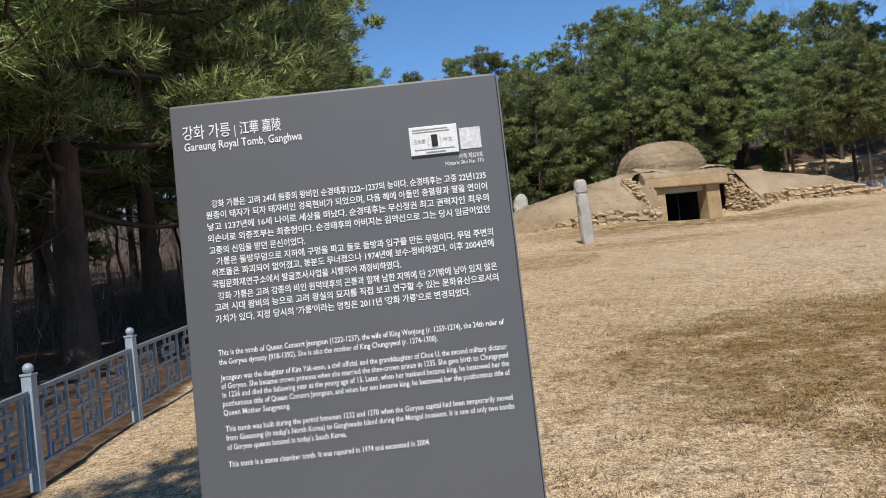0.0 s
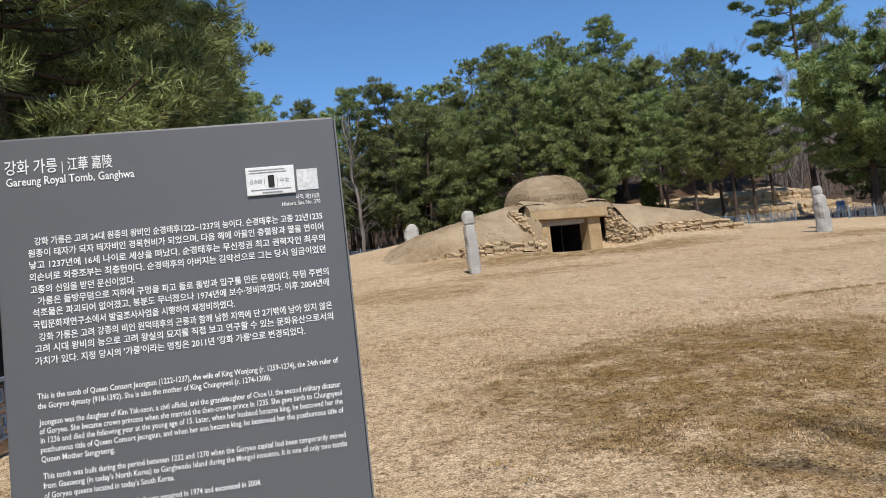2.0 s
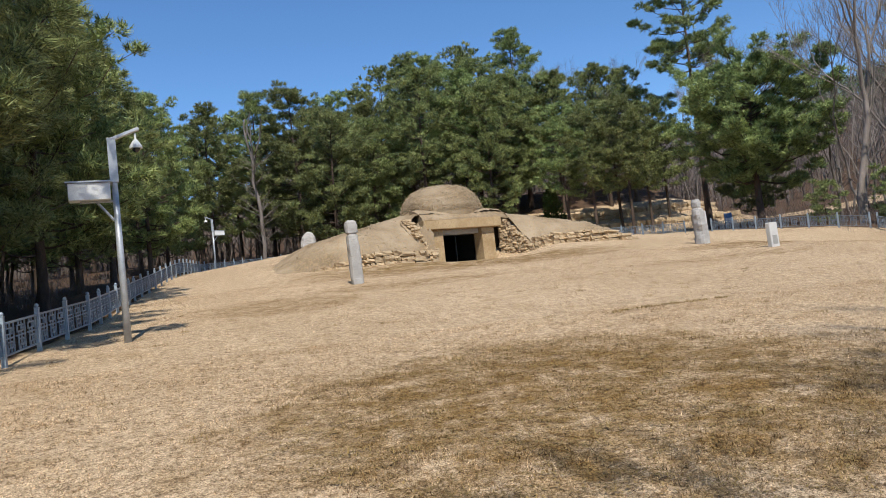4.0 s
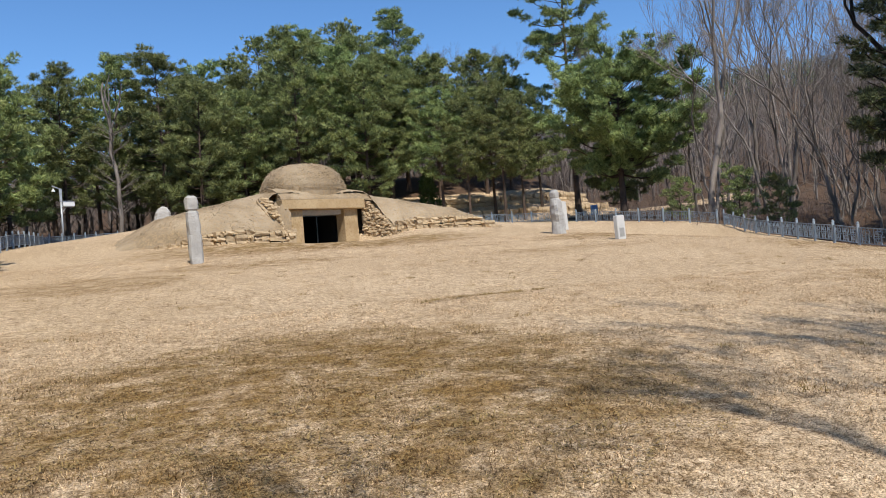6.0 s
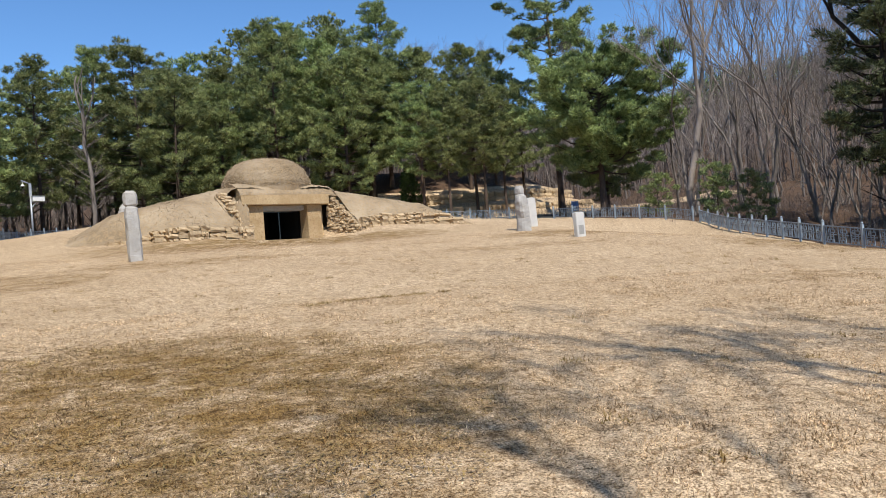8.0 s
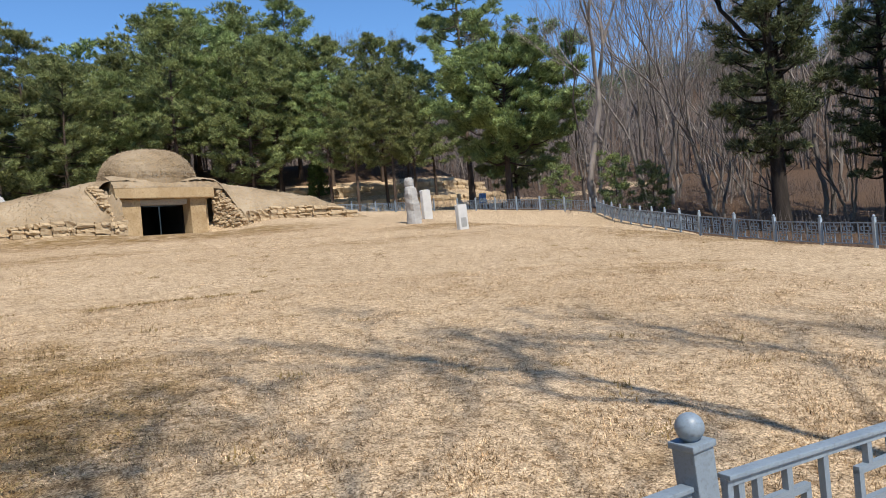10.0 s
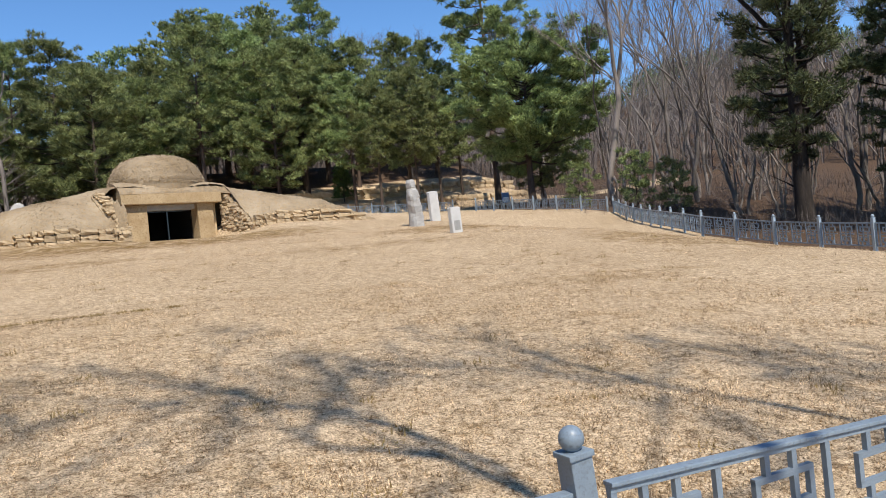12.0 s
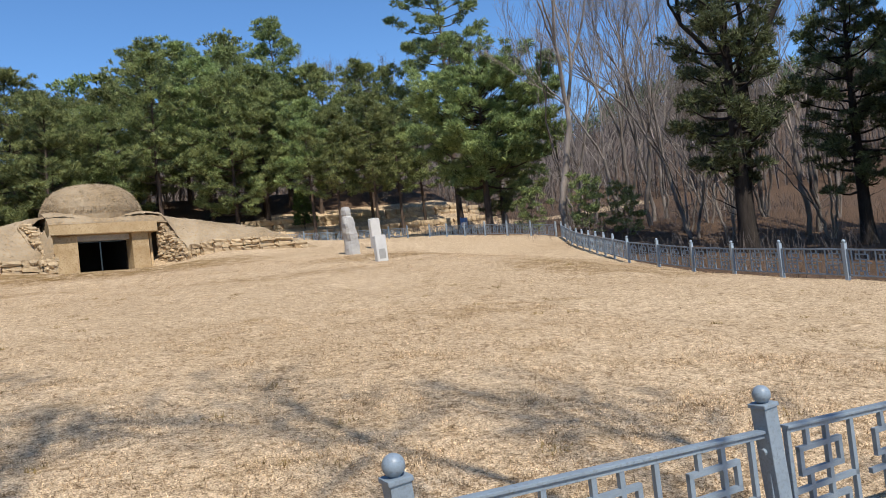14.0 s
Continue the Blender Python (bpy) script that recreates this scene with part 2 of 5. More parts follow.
def part(name, bm, mat, parent=None, label="", smooth=False):
    me = bpy.data.meshes.new(name)
    if smooth:
        for f in bm.faces:
            f.smooth = True
    bmesh.ops.recalc_face_normals(bm, faces=bm.faces)
    bm.to_mesh(me)
    bm.free()
    me.materials.append(mat)
    ob = new(name, me)
    ob.parent = parent
    if label:
        ob["label"] = label
    return ob


def box(bm, x0, x1, y0, y1, z0, z1, m=None, bevel=0.0):
    r = bmesh.ops.create_cube(bm, size=1.0, matrix=Matrix.LocRotScale(((x0 + x1) / 2, (y0 + y1) / 2, (z0 + z1) / 2), None, (x1 - x0, y1 - y0, z1 - z0)))
    vs = r["verts"]
    if bevel:
        es = list({e for v in vs for e in v.link_edges})
        vs = [v for f in bmesh.ops.bevel(bm, geom=es, offset=bevel, segments=2, affect="EDGES", profile=0.7)["faces"] for v in f.verts]
    if m is not None:
        bmesh.ops.transform(bm, matrix=m, verts=list(set(vs)))
    return bm


def rod(bm, a, b, r0, r1=None, sides=12, caps=True):
    a, b = Vector(a), Vector(b)
    d = b - a
    m = Matrix.Translation((a + b) / 2) @ d.to_track_quat("Z", "Y").to_matrix().to_4x4()
    bmesh.ops.create_cone(bm, cap_ends=caps, segments=sides, radius1=r0, radius2=r0 if r1 is None else r1, depth=d.length, matrix=m)
    return bm


def rough_block(rng, sx, sy, sz, jitter=0.12):
    """An uneven stone block as a small mesh: a cube with its edges cut and its corners pushed about."""
    bm = bmesh.new()
    bmesh.ops.create_cube(bm, size=1.0)
    bmesh.ops.subdivide_edges(bm, edges=bm.edges[:], cuts=1, use_grid_fill=True)
    for v in bm.verts:
        c = v.co.copy()
        k = 1.0 - 0.13 * (c.length / 0.866) ** 3
        v.co = Vector((c.x * sx, c.y * sy, c.z * sz)) * k + Vector([rng.uniform(-jitter, jitter) * s for s in (sx, sy, sz)])
    return bm


def smooth_step(a, b, x):
    t = np.clip((x - a) / (b - a), 0, 1)
    return t * t * (3 - 2 * t)


# tomb frame: along the facade, into the mound
FYAW = 15.0
FC = np.array((11.75, 32.74))
FA = np.array((math.cos(radians(FYAW)), math.sin(radians(FYAW))))
FB = np.array((-FA[1], FA[0]))
FZ = 2.65


def ground_z(x, y):
    x, y = np.asarray(x, float), np.asarray(y, float)
    z = np.where(y > 0, 0.083 * y, 0.05 * y)
    z = z - 0.042 * np.clip(x - 7.5, 0, 17) * np.clip(1 - (y - 4) / 14, 0, 1)
    z = z - 0.48 * smooth_step(21, 26, x) * smooth_step(5, 14, y) * (1 - smooth_step(24, 34, y))
    z = z + 1.5 * np.exp(-((x - 11) / 11) ** 2 - ((y - 40) / 9) ** 2)
    z = z - 1.64 * np.exp(-((x - 11.9) / 2.4) ** 2 - ((y - 32.3) / 2.1) ** 2)
    a, b = (x - FC[0]) * FA[0] + (y - FC[1]) * FA[1], (x - FC[0]) * FB[0] + (y - FC[1]) * FB[1]
    z = z - 3.0 * smooth_step(0.25, 0.8, b) * (1 - smooth_step(4.2, 5.2, b)) * (1 - smooth_step(1.4, 2.0, np.abs(a)))
    z = z - 0.11 * (1 - smooth_step(1.2, 3.6, y)) * smooth_step(2.5, 4.5, x)
    z = z - 0.07 * (1 - smooth_step(6.3, 9.3, x)) * (1 - smooth_step(1.6, 3.6, y)) * smooth_step(2.5, 4.5, x)
    z = z - 0.08 * (1 - smooth_step(-2.8, -0.8, x)) * (1 - smooth_step(8, 16, y))
    # terraces of a further grave behind the fence
    t = smooth_step(13, 19, x) * (1 - smooth_step(42, 48, x))
    z = z + t * (1.0 * smooth_step(55.0, 55.4, y) + 1.0 * smooth_step(59.0, 59.4, y) + 1.6 * smooth_step(60, 68, y)) * (1 - 0.6 * smooth_step(75, 110, y))
    # the wood floor falls away past the fence
    edge = np.interp(y, [2, 10, 17, 29.3, 35.2], [23.5, 23.9, 25.3, 32.2, 30.5])
    z = z - 0.75 * smooth_step(0.25, 2.2, x - edge) * smooth_step(0, 5, y) * (1 - smooth_step(24, 33, y))
    # wooded slopes and the ridge round the place
    d = np.hypot(x - 10, y)
    az = np.degrees(np.arctan2(x - 10, np.maximum(y, 1e-3)))
    rise = (0.6 + 0.4 * smooth_step(-12, 24, az)) * 31 + 4 * np.sin(az * 0.11 + 1) + 3 * np.sin(az * 0.31)
    front = smooth_step(-10, 40, y)
    hill = smooth_step(55, 215, d) * rise * front
    # keep the plane from growing without end
    z = np.where(y > 70, 0.083 * 70 + (z - 0.083 * y), z)
    z = np.where(y < -30, np.maximum(z, -1.5), z)
    return z + hill


def gz(x, y):
    return float(ground_z(x, y))


def spread(lo, hi, c, n, near):
    """n+1 coordinates from lo to hi, dense round c."""
    s = np.linspace(-1, 1, n + 1)
    k = 5.2
    f = np.sinh(k * s) / np.sinh(k)
    lin = s * near
    out = np.where(s > 0, c + lin + f * (hi - c - near), c + lin + f * (c - lo - near))
    return out


def build_ground():
    xs, ys = spread(-420, 420, 9, 300, 38), spread(-260, 460, 14, 300, 42)
    X, Y = np.meshgrid(xs, ys)
    Z = ground_z(X, Y)
    rng = np.random.default_rng(3)
    lumps = 0.02 * np.sin(X * 1.9 + np.sin(Y * 1.3)) * np.sin(Y * 2.3 + np.sin(X * 0.9)) + rng.normal(0, 0.006, X.shape)
    Z = Z + lumps
    n, w = len(ys), len(xs)
    idx = np.arange(n * w).reshape(n, w)
    faces = np.stack([idx[:-1, :-1], idx[:-1, 1:], idx[1:, 1:], idx[1:, :-1]], -1).reshape(-1, 4)
    ob = mesh_object("ground", np.stack([X, Y, Z], -1).reshape(-1, 3), faces, GROUND, smooth=True)
    left = 1 - smooth_step(-3.2, -2.4, X + 0.9 * smooth_step(8, 20, Y) * -1)
    right = smooth_step(0.3, 1.3, X - np.interp(Y, [2, 10, 17, 29.3, 35.2, 41, 52, 53], [23.5, 23.9, 25.3, 32.2, 30.5, 31.5, 36, 60]))
    back = smooth_step(49, 52, Y - 0.1 * X)
    terr = smooth_step(22, 27, X) * (1 - smooth_step(42, 47, X)) * (1 - smooth_step(60, 63, Y))
    lit = np.clip(np.maximum(np.maximum(left, right), back * (1 - terr)), 0, 1)
    lit = np.maximum(lit, 1 - smooth_step(-9, -7, Y))
    at = ob.data.attributes.new("litter", "FLOAT", "POINT")
    at.data.foreach_set("value", lit.ravel().astype(np.float32))
    return tagged(ob, "dry straw-coloured lawn sloping up to leaf-littered woods", "ground", kind="structure")


build_ground()


def tubes(paths, sides):
    """One vertex and face array for many tapered tubes; a path is (points, radii)."""
    V, F, base = [], [], 0
    for pts, rad in paths:
        pts = np.asarray(pts, float)
        d = np.gradient(pts, axis=0)
        d /= np.linalg.norm(d, axis=1, keepdims=True) + 1e-9
        ref = np.where(np.abs(d[:, 2:3]) > 0.9, np.array([[1.0, 0, 0]]), np.array([[0, 0, 1.0]]))
        u = np.cross(d, ref)
        u /= np.linalg.norm(u, axis=1, keepdims=True) + 1e-9
        v = np.cross(d, u)
        a = np.linspace(0, 2 * np.pi, sides, endpoint=False)
        ring = pts[:, None, :] + np.asarray(rad)[:, None, None] * (np.cos(a)[None, :, None] * u[:, None, :] + np.sin(a)[None, :, None] * v[:, None, :])
        k = len(pts)
        V.append(ring.reshape(-1, 3))
        i = np.arange(k - 1)[:, None] * sides + np.arange(sides)[None, :]
        j = np.arange(k - 1)[:, None] * sides + (np.arange(sides)[None, :] + 1) % sides
        F.append(np.stack([i, j, j + sides, i + sides], -1).reshape(-1, 4) + base)
        base += k * sides
    return np.concatenate(V), np.concatenate(F)


def tuft_mesh(rng, centres, dirs, needles, length, width, faced=None):
    """Needle tufts: thin triangles that fan out round each tuft's direction, their flats turned to the outside of the clump."""
    n = len(centres)
    d = dirs[:, None, :] * 0.8 + rng.normal(0, 0.42, (n, needles, 3))
    d /= np.linalg.norm(d, axis=2, keepdims=True)
    L = length * rng.uniform(0.65, 1.25, (n, needles, 1))
    flat = (dirs if faced is None else faced)[:, None, :] + rng.normal(0, 0.45, (n, needles, 3))
    side = np.cross(d, flat)
    side /= np.linalg.norm(side, axis=2, keepdims=True) + 1e-9
    c = centres[:, None, :] + rng.normal(0, 0.035, (n, needles, 3)) - d * L * 0.35
    w = width * rng.uniform(0.7, 1.3, (n, needles, 1)) / 2
    tri = np.stack([c - side * w, c + side * w, c + d * L], 2)
    V = tri.reshape(-1, 3)
    return V, np.arange(len(V)).reshape(-1, 3)


def make_pine(seed, height, base, radius, limbs, shell, needles, length, width, trunk_r, profile=1.0, lean=0.02, dead=0.35, pad=0.62, bark=None, needle=None):
    """A pine: tapered trunk, whorled limbs, dead lower twigs, and flattened pads of needle tufts along the limbs."""
    rng = np.random.default_rng(seed)
    root = new("pine_tree")
    t = np.linspace(0, 1, 12)
    ph = rng.uniform(0, 6.28, 2)
    axis = np.stack([lean * height * t ** 1.5 * np.cos(ph[0]) + 0.10 * np.sin(t * 5 + ph[1]) * t, lean * height * t ** 1.5 * np.sin(ph[0]) + 0.10 * np.cos(t * 4 + ph[0]) * t, t * height], -1)
    axis[0, 2] = -0.6
    rad = trunk_r * (1 - 0.93 * t) * (1 + 0.45 * np.exp(-t * 30))
    tv, tf = tubes([(axis, rad)], 10)
    mesh_object("trunk", tv, tf, bark or BARK, root, True)
    paths, C, D, N = [], [], [], []

    def clump(centre, r, n, out):
        """Tufts over the shell of one pad, most of them above its middle."""
        v = rng.normal(0, 1, (n, 3))
        v[:, 2] = v[:, 2] * 0.8 + 0.35
        v /= np.linalg.norm(v, axis=1, keepdims=True)
        rr = r * rng.uniform(0.55, 1.0, (n, 1))
        C.append(centre + v * rr * np.array([1, 1, 0.52]))
        D.append(v * 0.75 + out * 0.35 + np.array([0, 0, 0.25]))
        N.append(v + np.array([0, 0, 0.35]))

    for i in range(limbs):
        f = min(0.985, base + (1 - base) * ((i + rng.uniform(0, 1)) / limbs) ** 0.9)
        p0 = np.array([np.interp(f, t, axis[:, k]) for k in range(3)])
        g = (f - base) / (1 - base)
        reach = radius * (min(1.0, 0.55 + 2.0 * g) * (1 - g ** (2.3 * profile)) ** 0.75 + 0.09) * rng.uniform(0.5, 1.15)
        a = i * 2.39996 + rng.uniform(-0.5, 0.5)
        out = np.array([np.cos(a), np.sin(a), 0])
        sw = np.array([-out[1], out[0], 0])
        s = np.linspace(0, 1, 6)
        up = rng.uniform(-0.1, 0.3) + 0.6 * g
        pts = p0 + out * (reach * s)[:, None] + np.array([0, 0, 1.0]) * (reach * (up * s - 0.28 * (1 - g) * s * (1 - s) * 2 + 0.10 * s ** 3))[:, None]
        pts += rng.normal(0, 0.03, pts.shape) * s[:, None] * reach
        paths.append((pts, trunk_r * 0.24 * (1 - 0.6 * g) * (1 - 0.85 * s) + 0.006))
        pads = max(2, int(reach * 1.75 / pad * 0.62))
        for k in range(pads):
            q = 1.0 if k == 0 else rng.uniform(0.3, 1.0) ** 0.7
            c = np.array([np.interp(q, s, pts[:, j]) for j in range(3)])
            c = c + sw * rng.normal(0, 1) * (0.10 + 0.30 * reach * (1.05 - q)) + np.array([0, 0, rng.normal(0.05, 0.12)])
            r = pad * rng.uniform(0.55, 1.25) * (0.75 + 0.25 * (1 - g))
            clump(c, r, max(6, int(shell * (r / pad) ** 2)), out)
    for k in range(5):
        clump(axis[-1] + np.array([rng.normal(0, 0.12), rng.normal(0, 0.12), 0.15 - 0.32 * k]), pad * (0.35 + 0.13 * k), int(shell * 0.6), np.array([0, 0, 0.8]))
    lv, lf = tubes(paths, 4)
    tagged(mesh_object("branchwork", lv, lf, bark or BARK, root, True), kind="stuff")
    dp = []
    for i in range(int(26 * dead)):
        f = rng.uniform(0.10, base + 0.12)
        p0 = np.array([np.interp(f, t, axis[:, k]) for k in range(3)])
        a = rng.uniform(0, 6.28)
        s = np.linspace(0, 1, 5)
        pts = p0 + np.stack([np.cos(a) * s, np.sin(a) * s, 0.25 * s + 0.15 * s * s], -1) * rng.uniform(0.5, 1.8) + rng.normal(0, 0.03, (5, 3))
        dp.append((pts, 0.022 * (1 - 0.8 * s)))
    if dp:
        dv, df = tubes(dp, 3)
        tagged(mesh_object("deadwood", dv, df, bark or BARK, root), kind="stuff")
    C, D, N = np.concatenate(C), np.concatenate(D), np.concatenate(N)
    D /= np.linalg.norm(D, axis=1, keepdims=True)
    N /= np.linalg.norm(N, axis=1, keepdims=True)
    cv, cf = tuft_mesh(rng, C, D, needles, length, width, N)
    tagged(mesh_object("crown", cv, cf, needle or NEEDLE, root), kind="stuff")
    return root


def make_bare(seed, height, trunk_r, stems=1, first=0.3, open_k=0.5, levels=5, mat=None, name="bare_tree", twigs=5, side_limbs=0):
    """A leafless tree: stems that fork again and again, with sprays of twigs on the last forks."""
    rng = np.random.default_rng(seed)
    root = new(name)
    thick, thin = [], []
    total = sum(0.74 ** k for k in range(levels))
    step = height * (1 - first) / total

    def run(p, d, length, r0, r1, n, wob):
        s = np.linspace(0, 1, n)
        bend = rng.normal(0, wob, 3) + np.array([0, 0, 0.10])
        pts = p + (d * s[:, None] + bend * (s ** 2)[:, None]) * length
        pts[1:] += rng.normal(0, 0.014 * length, pts[1:].shape)
        return pts, np.maximum(r0 + (r1 - r0) * s, 0.006)

    def turn(d, k):
        side = rng.normal(0, 1, 3)
        side -= d * (side @ d)
        side /= np.linalg.norm(side)
        nd = d + side * k + np.array([0, 0, 0.10])
        return nd / np.linalg.norm(nd)

    def spray(pts, d, r, n, length):
        for _ in range(n):
            f = rng.uniform(0.25, 1.0)
            q = pts[0] + (pts[-1] - pts[0]) * f
            thin.append(run(q, turn(d, 0.75), length * rng.uniform(0.5, 1.2), r, 0.004, 3, 0.12))

    def grow(p, d, length, r, level):
        pts, rad = run(p, d, length * rng.uniform(0.8, 1.2), r, r * 0.7, 5, 0.10)
        (thick if level < 3 else thin).append((pts, rad))
        e = pts[-1] - pts[-2]
        e = e / np.linalg.norm(e)
        if level >= 2:
            spray(pts, e, max(r * 0.3, 0.008), twigs if level >= levels - 2 else twigs // 2, length * 0.75)
        if level >= levels - 1:
            return
        for k in range(2 if rng.random() < 0.6 else 3):
            grow(pts[-1], turn(e, open_k * rng.uniform(0.35, 1.1)), length * 0.74, r * (0.72 if k == 0 else 0.52), level + 1)

    trunks = []
    for i in range(stems):
        d = np.array([rng.normal(0, 0.05), rng.normal(0, 0.05), 1.0]) if stems == 1 else np.array([0.22 * math.cos(i * 6.28 / stems + seed), 0.22 * math.sin(i * 6.28 / stems + seed), 1.0])
        d /= np.linalg.norm(d)
        r = trunk_r * (1.0 if i == 0 else rng.uniform(0.55, 0.85))
        pts, rad = run(np.array([0, 0, -0.6]), d, height * first + 0.6, r * 1.15, r * 0.8, 8, 0.05)
        trunks.append((pts, rad))
        e = pts[-1] - pts[-2]
        e = e / np.linalg.norm(e)
        for k in range(3 if stems == 1 else 2):
            grow(pts[-1], turn(e, open_k * rng.uniform(0.4, 1.1)), step, r * (0.75 if k == 0 else 0.55), 0)
        for k in range(side_limbs):
            q = pts[0] + (pts[-1] - pts[0]) * rng.uniform(0.25, 0.98)
            b, br = run(q, turn(d, 2.2), height * 0.17 * rng.uniform(0.5, 1.2), r * 0.26, 0.008, 5, 0.10)
            thin.append((b, br))
            spray(b, d * 0.3 + (b[-1] - b[0]) / np.linalg.norm(b[-1] - b[0]), 0.009, 5, height * 0.06)
    m = mat or GREYBARK
    tv, tf = tubes(trunks, 9)
    mesh_object("trunk", tv, tf, m, root, True)
    tv, tf = tubes(thick, 5)
    tagged(mesh_object("branchwork", tv, tf, m, root, True), kind="stuff")
    tv, tf = tubes(thin, 3)
    tagged(mesh_object("twig_crown", tv, tf, m, root), kind="stuff")
    return root


# ---- the tomb ----
def tomb_pt(a, b, z=0.0):
    p = FC + FA * a + FB * b
    return Vector((p[0], p[1], z))


TOMB = Matrix.Translation((FC[0], FC[1], FZ)) @ pose(0, 0, 0, 0, 0, FYAW)
DOME = (0.2, 1.98)      # along, into


def mound_front(a):
    """The line of the mound's foot before the facade; past the rubble wing it comes forward."""
    a = np.asarray(a, float)
    return -1.35 - 0.35 * np.clip(a - 3.2, 0, 20) + 0.45 * np.clip(-a - 5.2, 0, 20)


def mound_height(a, b):
    a = np.asarray(a, float)
    rho = np.hypot(a - DOME[0], b - DOME[1])
    low = 5.30 - 0.225 * np.clip(rho - 2.0, 0, 20) - 0.35 * np.clip(np.abs(a) - 6.5, 0, 9)
    bf = mound_front(a)
    foot = ground_z(FC[0] + FA[0] * a + FB[0] * bf, FC[1] + FA[1] * a + FB[1] * bf) + 0.40 * (1 - smooth_step(5.2, 7.6, -a))
    foot = foot + 1.3 * (1 - smooth_step(2.1, 2.9, np.abs(a)))
    ramp_z = foot + 1.02 * np.clip(b - bf, 0, 20)
    return -np.log(np.exp(-4 * low) + np.exp(-4 * ramp_z)) / 4


def shaggy(verts_of, n, name, label, parent, seed):
    """Short dry tufts that hang down a turf slope."""
    rg = np.random.default_rng(seed)
    P, N = verts_of(rg, n)
    d = np.stack([N[:, 0], N[:, 1], np.full(n, -0.25)], -1) + rg.normal(0, 0.45, (n, 3)) + N * 0.35
    d /= np.linalg.norm(d, axis=1, keepdims=True)
    side = np.cross(d, N + rg.normal(0, 0.3, (n, 3)))
    side /= np.linalg.norm(side, axis=1, keepdims=True)
    L = rg.uniform(0.03, 0.06, n)[:, None]
    V = np.stack([P - side * 0.012, P + side * 0.012, P + d * L + N * 0.02], 1).reshape(-1, 3)
    ob = mesh_object(name, V, np.arange(3 * n).reshape(-1, 3), TURFBLADE, parent)
    return tagged(ob, label, kind="stuff")


